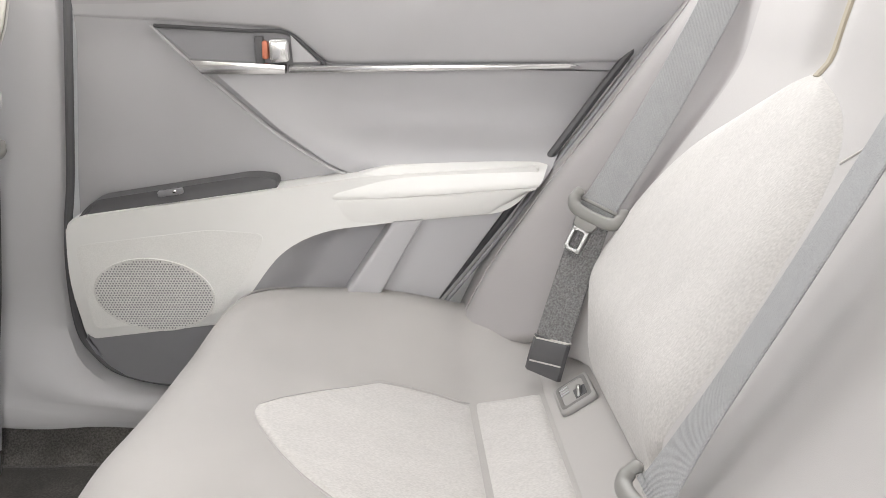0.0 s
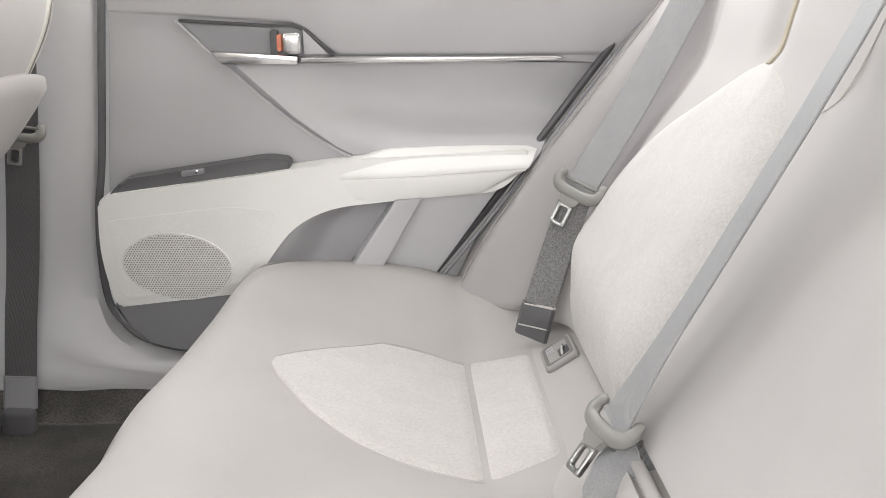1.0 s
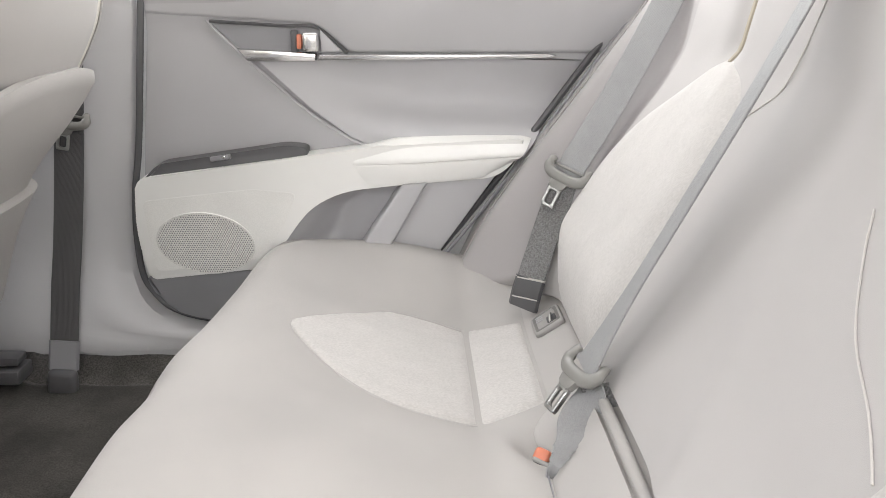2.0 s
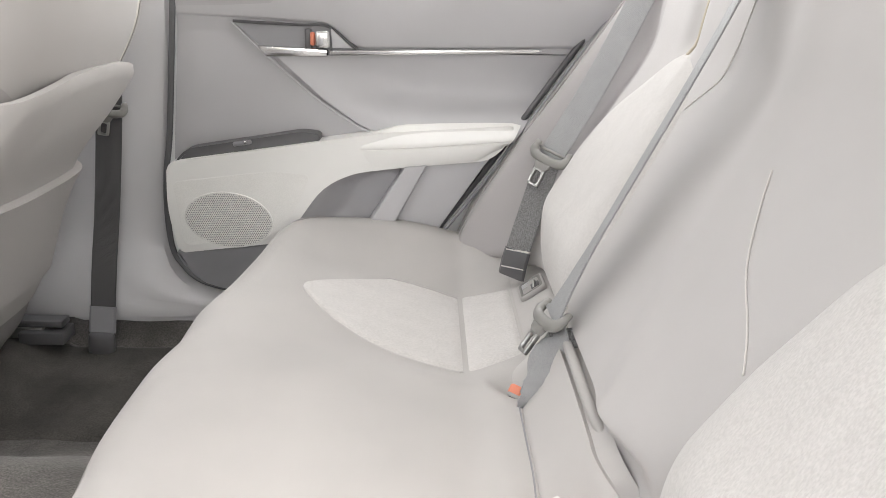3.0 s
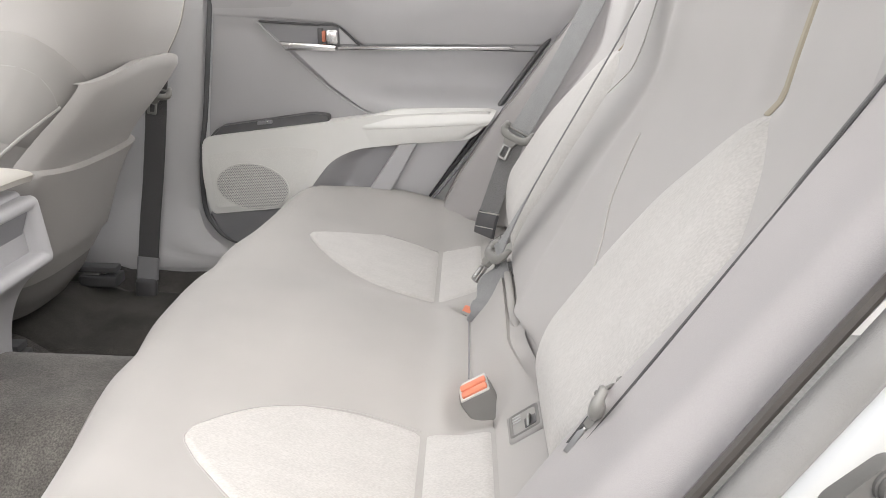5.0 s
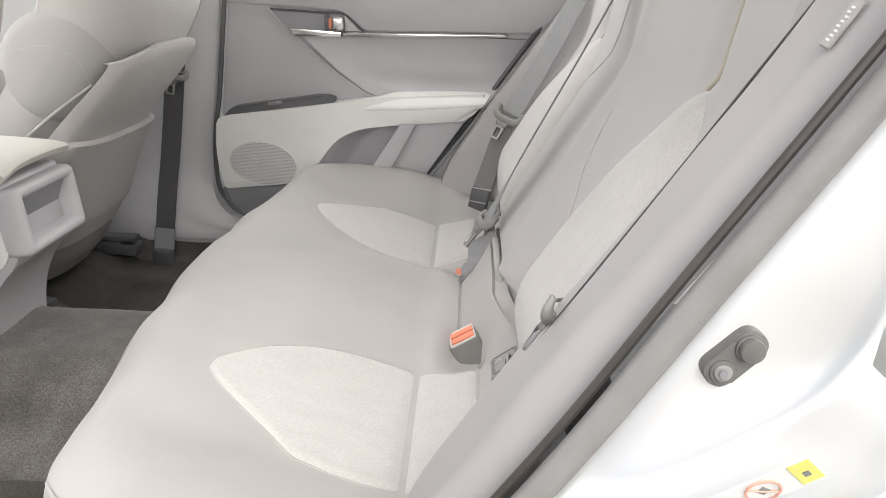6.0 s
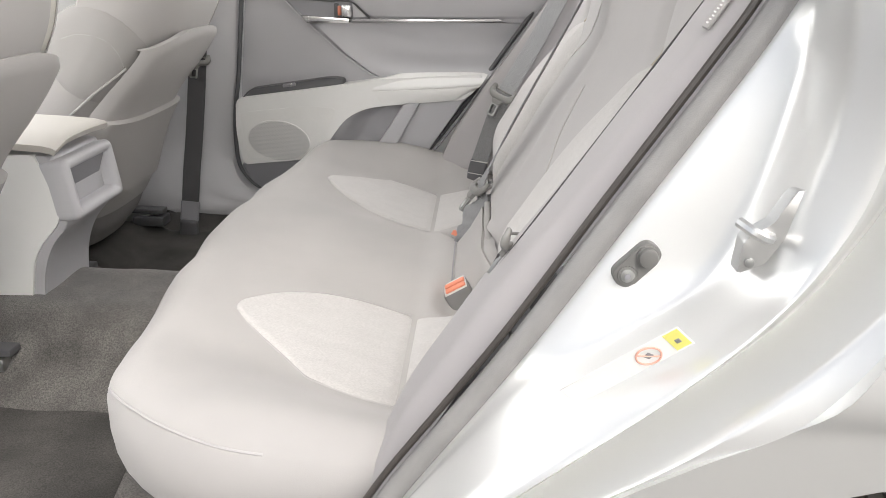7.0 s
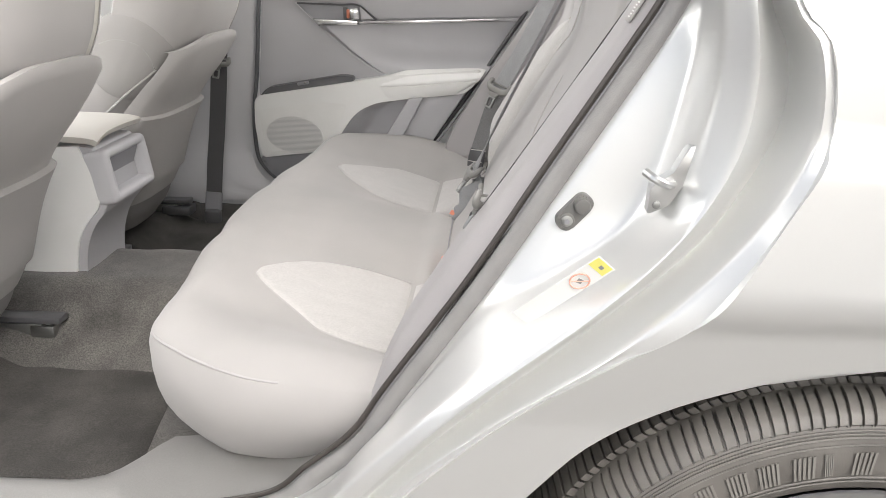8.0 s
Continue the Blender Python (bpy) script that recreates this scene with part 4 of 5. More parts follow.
SECTION = [(0.0, 0.0), (0.05, 0.002), (0.09, 0.008), (0.12, 0.019), (0.145, 0.033), (0.165, 0.051), (0.182, 0.075), (0.194, 0.105), (0.200, 0.14), (0.199, 0.18), (0.188, 0.205), (0.10, 0.175)]
SIDE_LINE = [(d, u) for u, d in SECTION[:9]] + [(0.30, 0.200)]


def build_front_seat(yc, top, label):
    s = thing("front_seat", (-0.95, yc, 0.40), label, "seat", "front seats")
    rear = lambda z: bend(z, REAR_LINE)

    def ring(z, grow=0.0):
        half = [(rear(z) - d - 0.004, u * (1 + grow)) for u, d in SECTION]
        pts = [(a, -b) for a, b in half[::-1]] + half[1:] + [(rear(z) - 0.17, 0)]
        return [Vector((a, yc + b, z)) for a, b in curve2(pts, 2)]

    rows = [ring(z, -0.18 * step(1.0, 1.2, z)) for z in np.linspace(0.44, 1.16, 40)]
    bm = grid(rows, loop=True)
    bm.faces.new([bm.verts.new(v) for v in rows[-1]])
    part("backrest", bm, SEATBACK, s, "grey-beige cloth backrest")

    # outboard shoulder in paler cloth, from its seam round to the flank
    rows = []
    for z in np.linspace(0.86, 1.155, 26):
        k = 1 - 0.18 * step(1.0, 1.2, z)
        row = []
        for i in range(15):
            d = 0.024 + 0.13 * (i / 14) ** 1.3
            e = math.sqrt(max(0, math.sin(math.pi * i / 14)))
            row.append(Vector((rear(z) - d + 0.008 * e - 0.002, yc + (lerp(d, SIDE_LINE) + 0.018 * e - 0.003) * k, z)))
        rows.append(row)
    part("shoulder_bolster", grid(rows), CREAMSIDE, s, "pale beige shoulder bolster")
    part("shoulder_seam", tube([r[1] + Vector((0.0015, 0, 0)) for r in rows], 0.0014, seg=6), BACKF, s)
    # round side lobe with an inner seam on the other flank
    rows = []
    for k in range(11):
        r = k / 10
        row = []
        for i in range(40):
            g = i / 40 * math.tau
            x, z = -0.690 + 0.100 * r * math.cos(g), 0.866 + 0.103 * r * math.sin(g)
            u = lerp(rear(z) - x, SIDE_LINE) - 0.006 + 0.014 * math.sqrt(max(0, 1 - r ** 4))
            row.append(Vector((x, yc - u, z)))
        rows.append(row)
    part("side_lobe", grid(rows, loop=True), SEATSIDE, s, "padded round side bolster")
    lobe = lambda x, z: Vector((x, yc - lerp(rear(z) - x, SIDE_LINE) - 0.0065, z))
    part("lobe_seam", tube(spline([lobe(x, z) for x, z in ((-0.745, 0.900), (-0.715, 0.909), (-0.681, 0.907), (-0.655, 0.896), (-0.640, 0.872), (-0.637, 0.842))], 6), 0.0014, seg=6), SEATBACK, s)
    part("flank_welt", tube(spline([lobe(x, z) for x, z in ((-0.634, 0.840), (-0.668, 0.814), (-0.702, 0.788), (-0.735, 0.760), (-0.765, 0.735))], 6), 0.0032, seg=6), FABRIC, s, "pale welt on the flank")

    width = lambda z: lerp(z, [(0.42, 0.165), (0.52, 0.196), (0.72, 0.204), (0.77, 0.190), (0.84, 0.183), (0.90, 0.180)])
    sweep = lambda z: lerp(z, [(0.42, 0.06), (0.52, 0.036), (0.72, 0.024), (0.80, 0.018), (0.86, 0.004), (0.9, 0.0)])

    def plate(z0, z1, out, name, mat, lab, fall=0.05, side=0.03, n=28, flare=0.0, corner=3.0):
        """A board on the seat's back with an arched top edge and returns along its sides."""
        rows = []
        for k in range(n + 1):
            f = k / n
            row = []
            for i in range(45):
                t = i / 44 * 2 - 1
                z = z0 + (z1 - fall * abs(t) ** corner - z0) * f
                w = width(z)
                e = min(1, (1 - abs(t)) / 0.04 + 0.15, (1 - f) / 0.03 + 0.1)
                e = math.sqrt(max(0, e * (2 - e)))
                q = max(0, (abs(t) - 0.62) / 0.38)
                x = rear(z) - sweep(z) * abs(t) ** 3 + out * e - 0.004 * (1 - e) + flare * f ** 4 - side * (1 - math.sqrt(max(0, 1 - q * q)))
                row.append(Vector((x, yc + w * t, z)))
            rows.append(row)
        rows.append([v + Vector((-0.012, 0, 0.001)) for v in rows[-1]])
        return part(name, grid(rows), mat, s, lab)

    plate(0.50, top, 0.010, "back_panel", SEATBACK, "smooth back panel", 0.034, 0.042, 32)
    plate(0.548, 0.727, 0.018, "map_pocket", SEATBACK, "fabric map pocket with a loose top hem", -0.006, 0.03, 26, 0.006)
    plate(0.418, 0.556, 0.006, "lower_valance", SEATLOW, "darker lower valance", 0.0, 0.03, 10)
    # cushion and frame in front
    rows = []
    for x, zt, zb in ((-0.86, 0.50, 0.44), (-0.90, 0.54, 0.43), (-1.0, 0.56, 0.42), (-1.2, 0.60, 0.42), (-1.28, 0.59, 0.44), (-1.31, 0.54, 0.46)):
        rows.append([Vector((x, yc + a, b)) for a, b in ((-0.23, zb), (-0.25, (zt + zb) / 2), (-0.23, zt), (-0.1, zt - 0.01), (0.1, zt - 0.01), (0.23, zt), (0.25, (zt + zb) / 2), (0.23, zb), (0, zb - 0.01))])
    bm = grid(rows, loop=True)
    for r0 in (rows[0], rows[-1]):
        bm.faces.new([bm.verts.new(v) for v in r0])
    part("cushion", bm, SEATBACK, s)
    for o in (-0.205, 0.205):
        near = yc < 0 and o > 0
        y, xe, zr = yc + (0.165 if near else o), -0.700 if near else -0.745, 0.385
        part("rail", block((0.50, 0.034, 0.014), pose(xe - 0.25, y, zr + 0.026), 0.003), DARK, s, "black seat rail")
        part("lower_rail", block((0.47, 0.028, 0.024), pose(xe - 0.275, y, zr + 0.006), 0.003), STEEL, s, "grey steel lower rail")
        part("rail_cover", block((0.05 if near else 0.085, 0.036 if near else 0.055, 0.026), pose(xe - 0.04, y, zr + (0.002 if near else 0)), 0.005), STEEL if near else DARK, s, "rail end cover")
        part("rail_bolt", cyl(0.007, 0.006, pose(xe - 0.030, y - 0.004, zr + 0.018), 0.0015, 10), STEEL, s)
        part("rail_leg", block((0.04, 0.04, 0.06), pose(-1.1, y, zr - 0.03), 0.003), DARK, s)
    adopt(s)


# ---- centre console ----
def build_console():
    c = thing("centre_console", (-0.75, -0.04, 0.43), "grey centre console with pale side and lid", "console")
    y0, y1 = -0.100, 0.085
    body = rounded([(-1.30, 0.40), (-1.30, 0.70), (-0.70, 0.728), (-0.655, 0.726), (-0.640, 0.60), (-0.676, 0.564), (-0.699, 0.514), (-0.708, 0.46), (-0.71, 0.40)], [0, 0.02, 0.01, 0.01, 0.02, 0.03, 0.03, 0.03, 0])
    part("core", slab(body, y0 + 0.006, y1 - 0.006, 0.006), TRIM, c, "grey console body")
    skin = rounded([(-1.30, 0.43), (-1.30, 0.70), (-0.722, 0.728), (-0.684, 0.730), (-0.666, 0.683), (-0.652, 0.619), (-0.661, 0.598), (-0.694, 0.564), (-0.715, 0.526), (-0.728, 0.456), (-0.80, 0.43)], [0, 0.02, 0.004, 0.004, 0.02, 0.012, 0.012, 0.03, 0.03, 0.004, 0])
    part("side_skin", slab(skin, y0, y0 + 0.012, 0.003), VINYL, c, "white console side")
    part("side_skin", slab(skin, y1, y1 - 0.012, 0.003), VINYL, c, "white console side")
    # rear bezel: a rounded frame that runs round a hollow, its flanks swept forwards
    m = pose(-0.6225, (y0 + y1) / 2, 0.667, 0, -8, 0)
    hw, hh = (y1 - y0) / 2 + 0.001, 0.056
    rows = []
    for grow, dx in ((-0.002, -0.050), (0.0, -0.030), (0.0, -0.008), (-0.003, -0.001), (-0.008, 0.002), (-0.015, 0.001), (-0.020, -0.004), (-0.022, -0.012), (-0.026, -0.040)):
        ring = rounded([(-hw - grow, -hh - grow), (hw + grow, -hh - grow), (hw + grow, hh + grow), (-hw - grow, hh + grow)], 0.013 if grow > -0.012 else 0.004, 5)
        rows.append([m @ Vector((dx, a, b)) for a, b in ring])
    part("bezel", grid(rows, loop=True), TRIM_SOFT, c, "satin grey bezel round the hollow")
    # back of the hollow: its shade is put into a dark colour
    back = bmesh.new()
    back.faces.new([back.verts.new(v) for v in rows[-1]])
    part("hollow", thick(back, 0.003), SEATLOW, c, "hollow of the console, coloured dark for shade")
    part("flap", block((0.004, y1 - y0 - 0.055, 0.070), m @ pose(-0.024, 0, 0.006, 0, 28, 0), 0.001, 1), POCKET, c, "grey tilted flap")
    lid = [[Vector((x, y, z + 0.006 * (1 - ((y + 0.01) / 0.12) ** 2) - 0.010 * (1 - step(-0.125, -0.06, y)))) for y in np.linspace(y0 - 0.012, y1 + 0.006, 16)] for x, z in ((-1.02, 0.764), (-0.85, 0.763), (-0.72, 0.760), (-0.660, 0.757), (-0.640, 0.753), (-0.634, 0.749))]
    part("lid", thick(grid(lid), 0.013), LIDV, c, "cream padded console lid")
    adopt(c)


# ---- near side of the body ----
R_SEAL = [(-0.30, 0.385), (-0.136, 0.418), (-0.074, 0.465), (-0.013, 0.519), (0.031, 0.586), (0.131, 0.731), (0.214, 0.866), (0.290, 0.988), (0.321, 1.041), (0.38, 1.16)]
R_BAND = [(-0.28, 0.370), (-0.085, 0.445), (-0.010, 0.508), (0.061, 0.606), (0.151, 0.740), (0.232, 0.865), (0.298, 0.977), (0.332, 1.042), (0.39, 1.16)]
R_FOLD = [(-0.26, 0.355), (-0.08, 0.452), (0.002, 0.542), (0.092, 0.651), (0.146, 0.716), (0.220, 0.773), (0.279, 0.818), (0.308, 0.882), (0.334, 0.992), (0.338, 1.043), (0.35, 1.16)]
R_EDGE = [(-0.24, 0.335), (-0.12, 0.42), (-0.023, 0.510), (0.075, 0.611), (0.164, 0.697), (0.250, 0.766), (0.291, 0.803), (0.320, 0.840), (0.337, 0.912), (0.346, 0.975), (0.342, 1.046), (0.33, 1.16)]
R_BRIGHT = [(-0.20, 0.32), (-0.04, 0.46), (0.046, 0.559), (0.136, 0.654), (0.246, 0.748), (0.320, 0.827), (0.363, 0.905), (0.373, 0.976), (0.363, 1.046), (0.345, 1.16)]
R_DRAIN = [(-0.14, 0.31), (0.00, 0.48), (0.108, 0.590), (0.221, 0.690), (0.337, 0.797), (0.389, 0.876), (0.413, 0.943), (0.409, 1.001), (0.388, 1.047), (0.36, 1.16)]
R_LIP = [(-0.12, 0.30), (0.025, 0.50), (0.138, 0.613), (0.260, 0.720), (0.340, 0.804), (0.393, 0.880), (0.417, 0.940), (0.410, 1.009), (0.388, 1.048), (0.362, 1.16)]
R_CUT = [(-0.10, 0.28), (0.025, 0.48), (0.111, 0.579), (0.197, 0.658), (0.268, 0.714), (0.335, 0.765), (0.398, 0.871), (0.427, 0.935), (0.419, 1.012), (0.393, 1.049), (0.366, 1.16)]
R_OUT = [(0.02, 0.15), (0.09, 0.36), (0.150, 0.470), (0.204, 0.547), (0.253, 0.605), (0.332, 0.661), (0.408, 0.695), (0.459, 0.710), (0.514, 0.718), (0.80, 0.766), (1.25, 0.84), (1.25, 1.16)]


def skin_y(z):
    return lerp(z, [(0.15, -0.855), (0.42, -0.842), (0.63, -0.872), (0.755, -0.907), (0.778, -0.921), (0.795, -0.926), (0.918, -0.914), (0.933, -0.902), (1.008, -0.897), (1.022, -0.889), (1.16, -0.85)])


def build_wheel(c):
    cx, cz, r = 0.543, 0.300, 0.371
    rows = [[Vector((cx + q * math.cos(g), y + 0.018, cz + q * math.sin(g))) for y, q in ((-0.89, r - 0.104), (-0.885, r - 0.112), (-0.84, r - 0.118), (-0.74, r - 0.12), (-0.73, 0.05), (-0.73, 0.001))] for g in np.linspace(0, math.tau, 49)]
    w = part("wheel", grid(rows), ALLOY, c, "silver wheel with a dusty black tyre")
    prof = [(-0.70, r - 0.10), (-0.685, r - 0.03), (-0.70, r - 0.012), (-0.74, r - 0.007), (-0.80, r - 0.007), (-0.845, r - 0.009), (-0.870, r - 0.014), (-0.882, r - 0.021), (-0.888, r - 0.030), (-0.893, r - 0.046), (-0.896, r - 0.066), (-0.893, r - 0.085), (-0.885, r - 0.105)]
    rows = [[Vector((cx + q * math.cos(g), y + 0.018, cz + q * math.sin(g))) for y, q in prof] for g in np.linspace(0, math.tau, 145)]
    part("tyre", grid(rows), TYRE, w, "worn black tyre")
    lug = {"tread_block": [(-0.848, -0.012), (-0.849, -0.005), (-0.860, -0.005), (-0.871, -0.008), (-0.880, -0.013), (-0.887, -0.019), (-0.8905, -0.026), (-0.886, -0.030)],
           "inner_block": [(-0.760, -0.009), (-0.761, 0.0), (-0.790, 0.0005), (-0.838, -0.001), (-0.839, -0.009)]}
    for name, line in lug.items():
        k, g = 0, 12.0
        while g < 178:
            span = (1.75, 1.45, 1.95, 1.55)[k % 4]
            gap = (0.42, 0.30)[k % 2]
            lean = 1.1 if name == "tread_block" else -2.2
            bm = bmesh.new()
            rows = []
            for f in (0.0, 0.06, 0.5, 0.94, 1.0):
                drop = 0.0035 if f in (0.0, 1.0) else 0.0
                row = []
                for i, (y, q) in enumerate(line):
                    a = radians(g + span * f + lean * i / (len(line) - 1))
                    row.append(Vector((cx + (r + q - drop) * math.cos(a), y + 0.018 + 0.5 * drop, cz + (r + q - drop) * math.sin(a))))
                rows.append(row)
            part(name, grid(rows, bm), TYRE, w)
            g += span + gap
            k += 1
    for a0, wd in ((150, 9), (138, 5.5), (131.5, 4.5), (126, 5), (119.5, 5), (113.5, 5), (107, 5.2), (101, 2.0), (96, 5), (88, 6)):
        # raised lettering too worn to read: plain hatched bars
        bm = bmesh.new()
        for h in range(5):
            f0, f1 = h * 0.17, h * 0.17 + 0.10
            rows = []
            for j, q in enumerate(np.linspace(r - 0.080, r - 0.054, 4)):
                rows.append([Vector((cx + q * math.cos(radians(a0 - (f + 0.04 * j) * wd)), -0.8800, cz + q * math.sin(radians(a0 - (f + 0.04 * j) * wd)))) for f in (f0, f1)])
            grid(rows, bm)
        part("sidewall_bar", thick(bm, 0.0010), TYRE_MARK, w)
    for dr, y, q in ((0.0325, -0.8905, 0.0014), (0.036, -0.8915, 0.0010), (0.0395, -0.8925, 0.0016), (0.047, -0.8945, 0.0012), (0.086, -0.8935, 0.0016), (0.092, -0.8915, 0.0012)):
        pts = [Vector((cx + (r - dr) * math.cos(g), y + 0.018, cz + (r - dr) * math.sin(g))) for g in np.linspace(0, math.tau, 97)]
        part("sidewall_rib", tube(pts, q, seg=5), TYRE, w)


def build_body():
    c = thing("car_body", (0.3, -0.85, 0.2), "silver-white painted car body with its rear door opening", "car body")
    n = 90
    flat = lambda pts, y: resample(spline([(x, y if not callable(y) else y(z), z) for x, z in pts], 10), n)
    rails = [flat(R_SEAL, -0.746), flat(R_BAND, -0.766), flat(R_FOLD, -0.786), flat(R_EDGE, -0.842), flat(R_BRIGHT, lambda z: max(-0.864, skin_y(z) + 0.012)), flat(R_DRAIN, -0.818), flat(R_LIP, lambda z: max(-0.898, skin_y(z) + 0.003))]
    k = flat(R_CUT, lambda z: skin_y(z) + 0.004)
    rails.append(k)
    rows = []
    for i in range(n):
        ctrl = [r[i] for r in rails]
        row = []
        for a, b2 in zip(ctrl, ctrl[1:]):
            row += [a.lerp(b2, t) for t in (0.0, 0.12, 0.3, 0.5, 0.7, 0.88)]
        row.append(ctrl[-1])
        # soften the folds across the jamb
        row = [row[0]] + [(row[q - 1] + 2 * row[q] + row[q + 1]) / 4 for q in range(1, len(row) - 1)] + [row[-1]]
        rows.append(row)
    part("door_jamb", grid(rows), PAINT, c, "white painted door jamb with a drain channel")
    o = resample(spline([(x, 0, z) for x, z in R_OUT], 10), n)
    rows = []
    for i in range(n):
        p, q = k[i], o[i]
        row = [Vector((p.x, p.y + 0.012, p.z)), Vector((p.x, skin_y(p.z), p.z))]
        for t in np.linspace(0.04, 1, 30):
            x, z = p.x + (q.x - p.x) * t, p.z + (q.z - p.z) * t
            row.append(Vector((x, skin_y(z), z)))
        # lip of the arch, turned in
        row.append(Vector((q.x, skin_y(q.z) + 0.004, q.z - 0.003)))
        row.append(Vector((q.x, skin_y(q.z) + 0.035, q.z - 0.001)))
        rows.append(row)
    part("quarter_panel", grid(rows), PAINT, c, "white quarter panel over the wheel arch")
    cx, cz, ra = 0.540, 0.284, 0.434
    rows = []
    for g in np.linspace(0, 92, 30):
        u = Vector((cx + ra * math.cos(radians(g)), 0, cz + ra * math.sin(radians(g))))
        row = []
        for t in np.linspace(0, 1, 10):
            x, z = u.x + (1.25 - u.x) * t, u.z + (0.15 + 0.69 * g / 92 - u.z) * t
            row.append(Vector((x, skin_y(z) + 0.002, z)))
        rows.append(row)
    part("rear_panel", grid(rows), PAINT, c)
    rows = [[Vector((cx + (ra + 0.03) * math.cos(radians(g)), y, cz + (ra + 0.03) * math.sin(radians(g)))) for g in np.linspace(-20, 200, 40)] for y in (-0.836, -0.80, -0.62, -0.615)]
    rows.append([Vector((v.x + (cx + 0.02 - v.x) * 0.97, -0.61, v.z + (cz - v.z) * 0.97)) for v in rows[-1]])
    part("wheel_liner", grid(rows), BLACK, c, "black wheel arch liner")
    # striker
    st = part("striker_plate", slab(rounded([(0.296, 0.874), (0.294, 0.846), (0.314, 0.855), (0.331, 0.884), (0.338, 0.915), (0.329, 0.914), (0.316, 0.888)], 0.003), -0.832, -0.815, 0.0015), ZINC, c, "bright steel door striker")
    bm = tube(spline([(0.317, -0.828, 0.876), (0.308, -0.846, 0.880), (0.296, -0.850, 0.886), (0.288, -0.838, 0.890)], 6), 0.0042, seg=8)
    part("striker_loop", bm, ZINC, st)
    part("screw", cyl(0.004, 0.003, pose(0.302, -0.833, 0.856, 90, 0, 0), 0.001, 12), STEEL, st)
    # rubber bump stop
    mm = pose(0.230, -0.776, 0.829, 90, 0, 0) @ pose(0, 0, 0, 0, 0, 48) @ Matrix.Scale(0.72, 4)
    bm = slab(rounded([(-0.032, -0.015), (0.032, -0.015), (0.032, 0.015), (-0.032, 0.015)], 0.015, 6), 0.004, -0.012, 0.003, 2, axes="xy")
    bmesh.ops.transform(bm, matrix=mm, verts=bm.verts)
    bs = part("bump_stop", bm, BUMP, c, "grey rubber bump stop")
    part("stop_button", cyl(0.0115, 0.012, mm @ pose(0.016, 0, 0.008), 0.003), BUMP, bs)
    part("button_ring", cyl(0.0135, 0.004, mm @ pose(0.016, 0, 0.005), 0.001), BUMP, bs)
    part("screw_ring", cyl(0.0115, 0.004, mm @ pose(-0.016, 0, 0.0045), 0.001), BUMP, bs)
    part("stop_screw", cyl(0.0085, 0.005, mm @ pose(-0.016, 0, 0.006), 0.0015), STEEL, bs)
    part("screw_slot", cyl(0.004, 0.003, mm @ pose(-0.016, 0, 0.0085), 0, 6), POCKET, bs)
    # paper label
    a0, b0 = Vector((0.174, -0.828, 0.728)), Vector((0.258, -0.852, 0.803))
    u = (b0 - a0).normalized()
    v = Vector((-0.45, -0.35, 0.82))
    v = (v - v.dot(u) * u).normalized()
    w = u.cross(v)
    mm = Matrix.Translation((a0 + b0) / 2) @ Matrix((u, v, w)).transposed().to_4x4()
    lab = part("paper_label", block((0.112, 0.026, 0.0012), mm, 0.0003, 1), PAPER, c, "white paper label with a red ring and yellow end")
    part("yellow_field", block((0.013, 0.022, 0.0012), mm @ pose(0.0485, 0.001, 0.0006), 0.0002, 1), YELLOW, lab)
    ringp = [mm @ Vector((0.022 + 0.010 * math.cos(g), 0.010 * math.sin(g), 0.0012)) for g in np.linspace(0, math.tau, 25)]
    part("red_ring", tube(ringp, 0.0009, seg=5), RED, lab)
    part("red_bar", tube([mm @ Vector((0.022 - 0.007, 0.007, 0.0012)), mm @ Vector((0.022 + 0.007, -0.007, 0.0012))], 0.0008, seg=5), RED, lab)
    part("inner_mark", block((0.006, 0.006, 0.0008), mm @ pose(0.022, 0, 0.001, 0, 0, 20), 0.0003, 1), INK, lab)
    part("yellow_mark", block((0.004, 0.005, 0.0008), mm @ pose(0.0485, 0, 0.0014), 0.0003, 1), INK, lab)
    build_wheel(c)
    adopt(c)
    # weather seal and side cushion of the trim
    pts = spline([(x + 0.002, -0.754, z) for x, z in R_SEAL], 8)
    tagged(part("door_seal", tube(pts, 0.0115, seg=10), SEALGREY), "dark grey rubber seal along the door opening", "door seal", kind="structure")
    pts = spline([(x - 0.011, -0.745, z + 0.009) for x, z in R_SEAL], 8)
    tagged(part("seal_lip", tube(pts, 0.0038, seg=8), LIP), "black lip of the door seal", "door seal", kind="structure")
    # sill trim inside the opening
    inner = [(-0.9, -0.712), (-0.42, -0.703), (-0.385, -0.692), (-0.360, -0.665), (-0.340, -0.62), (-0.322, -0.592), (-0.25, -0.58), (0.05, -0.57)]
    rise = [(-0.30, 0.0), (-0.19, 0.0), (-0.13, 0.014), (-0.07, 0.050), (-0.01, 0.098), (0.05, 0.15)]
    rows = []
    for x in np.linspace(-0.85, 0.04, 60):
        yi, up = lerp(x, inner), lerp(x, rise)
        row = [Vector((x, yi + 0.004, 0.36)), Vector((x, yi, 0.398)), Vector((x, yi - 0.008, 0.409))]
        for k, (f, z) in enumerate(((0.35, 0.413), (0.7, 0.412), (1.0, 0.408))):
            row.append(Vector((x, yi - 0.008 + (-0.742 - yi + 0.008) * f, z + up * (0.55, 0.9, 1.0)[k])))
        for y, z in ((-0.760, 0.385), (-0.82, 0.345), (-0.88, 0.30), (-0.885, 0.18)):
            row.append(Vector((x, y, z + 0.2 * up)))
        rows.append(row)
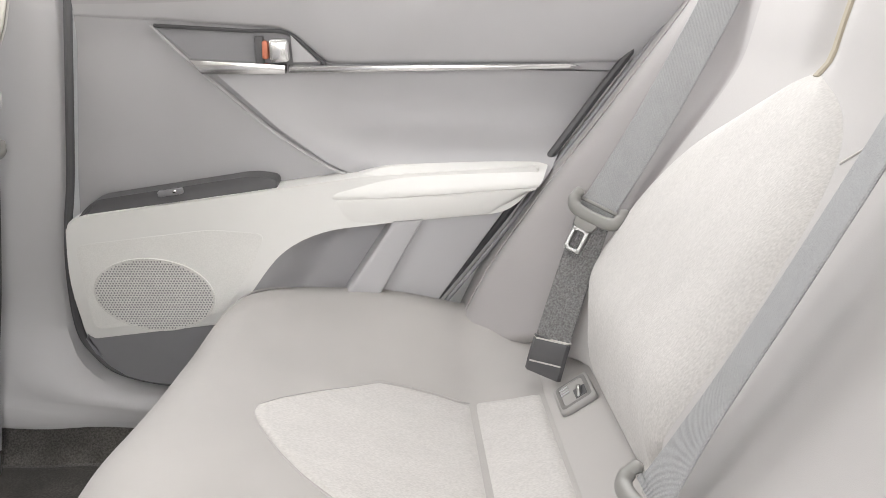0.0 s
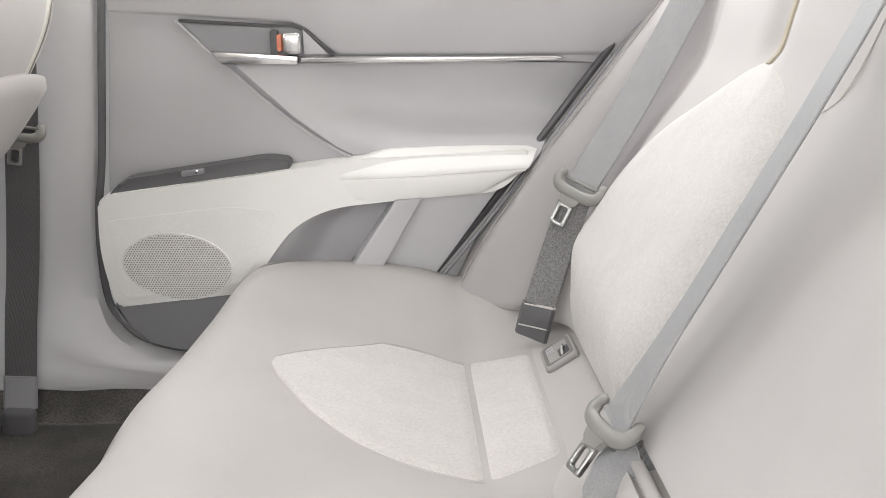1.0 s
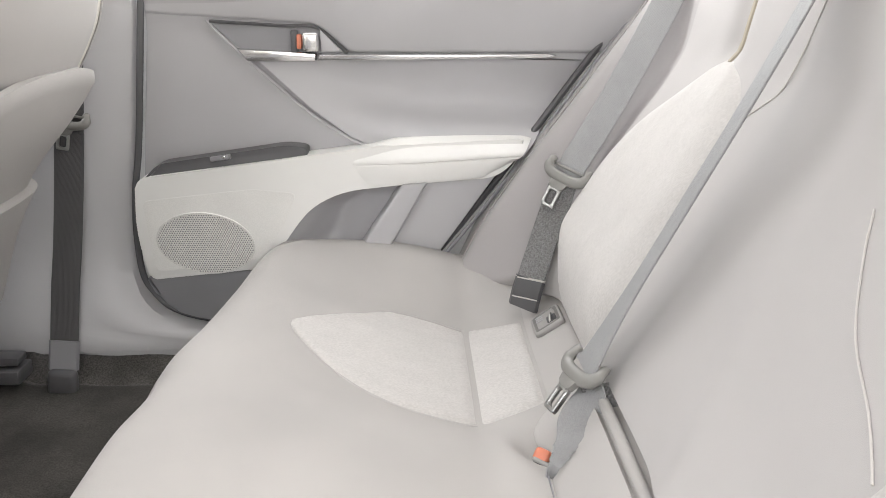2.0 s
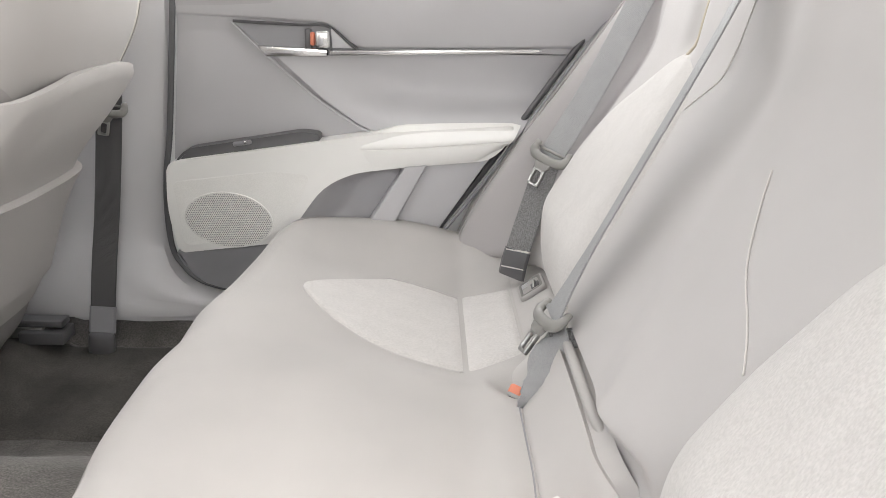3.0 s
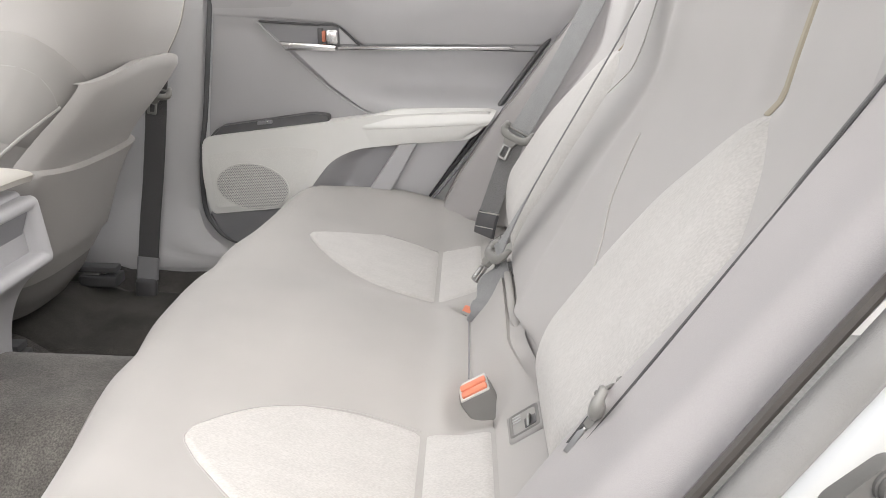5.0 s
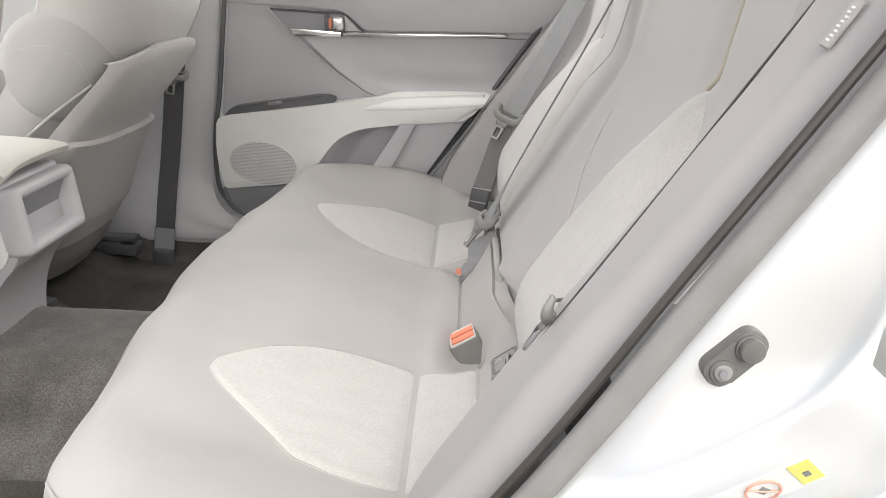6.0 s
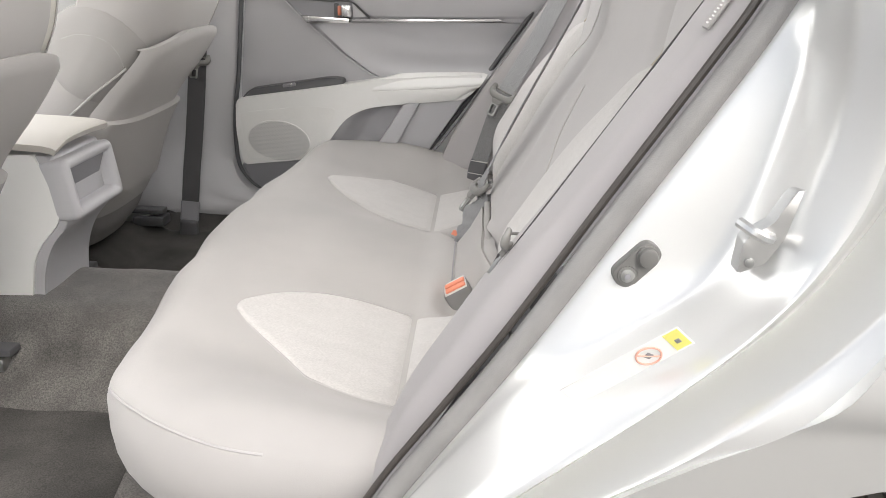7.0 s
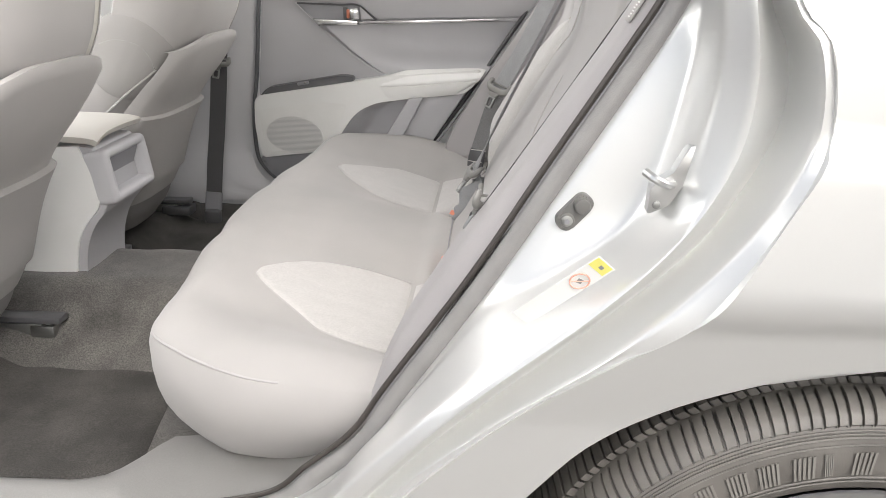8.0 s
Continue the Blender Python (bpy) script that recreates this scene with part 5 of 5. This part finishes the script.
    tagged(part("sill_trim", grid(rows), SILL), "grey plastic sill trim in the doorway", "sill", kind="structure")


def build_tag():
    a0 = Vector((back_x(-0.690, 1.018) - 0.004, -0.702, 1.016))
    b0 = Vector((back_x(-0.690, 1.048) - 0.004, -0.702, 1.048))
    u = (b0 - a0).normalized()
    v = Vector((0.45, -1, 0.0))
    v = (v - v.dot(u) * u).normalized()
    m = Matrix.Translation((a0 + b0) / 2) @ Matrix((u, v, u.cross(v))).transposed().to_4x4()
    tag = part("airbag_tag", block((0.034, 0.010, 0.003), m, 0.001, 1), FABRIC)
    tagged(tag, "small grey sewn label with white lettering", "label")
    for k in range(8):
        part("letter_bar", block((0.0014, 0.0024, 0.0008), m @ pose(-0.011 + 0.0032 * k, 0.0008 * (k % 2), 0.0017), 0, 1), PAPER, tag)
        part("letter_bar", block((0.0014, 0.0026, 0.001), m @ pose(-0.012 + 0.0034 * k, 0.0006 * (k % 3), -0.0018), 0, 1), PAPER, tag)


BUMP = material("dark_bump_rubber", (0.15, 0.146, 0.138), 0.45, var=0.08, scale=60, bump=0.15)
LIP = material("dark_brown_rubber", (0.06, 0.053, 0.048), 0.35, var=0.1, scale=30, bump=0.2)
FACE = material("worn_buckle_face", (0.58, 0.57, 0.55), 0.45, var=0.06, scale=60)
SILL = material("scuffed_sill_plastic", (0.25, 0.243, 0.235), 0.5, var=0.05, scale=9, fine=0.04, fine_scale=500, bump=0.2, bump_scale=1400)
ZINC = material("bright_zinc", (0.66, 0.66, 0.65), 0.3, 0.9, var=0.05, scale=50)
PERF = material("perforated_vinyl", (0.82, 0.813, 0.79), 0.6, var=0.03, scale=10, fine=0.03, fine_scale=520, bump=0.12, bump_scale=520)
GRILLE = material("speaker_mesh", (0.72, 0.71, 0.69), 0.6, var=0.05, scale=20, fine=0.1, fine_scale=600, bump=0.3)


def build_mat(s, label):
    """A floor mat with rounded corners and a bound edge that follows the carpet."""
    rows = []
    for k in range(41):
        v = k / 40 * 2 - 1
        y = s * (0.454 + 0.164 * v)
        row = []
        for i in range(41):
            u = i / 40 * 2 - 1
            pull = 0.04 * max(0, (abs(v) - 0.75) / 0.25) ** 2.5
            x = -0.66 + (0.245 - pull) * u + (0.025 * v if u > 0 else 0) * u
            e = min(1, (1 - abs(u)) / 0.04, (1 - abs(v)) / 0.05)
            row.append(Vector((x, y, floor_z(x, y) + 0.001 + 0.007 * math.sqrt(max(0, e)))))
        rows.append(row)
    tagged(part("floor_mat", grid(rows), MAT), label, "floor mat", "floor mats")


build_setting()
build_mat(-1, "dark grey carpet floor mat with worn dusty patches")
build_mat(1, "dark grey carpet floor mat before the far seat")
build_bench()
build_door()
build_pillar()
build_belts()
build_front_seat(0.375, 0.912, "grey-beige cloth front passenger seat with a map pocket")
build_front_seat(-0.385, 0.934, "grey-beige cloth front driver seat with a map pocket")
build_console()
build_body()
build_tag()
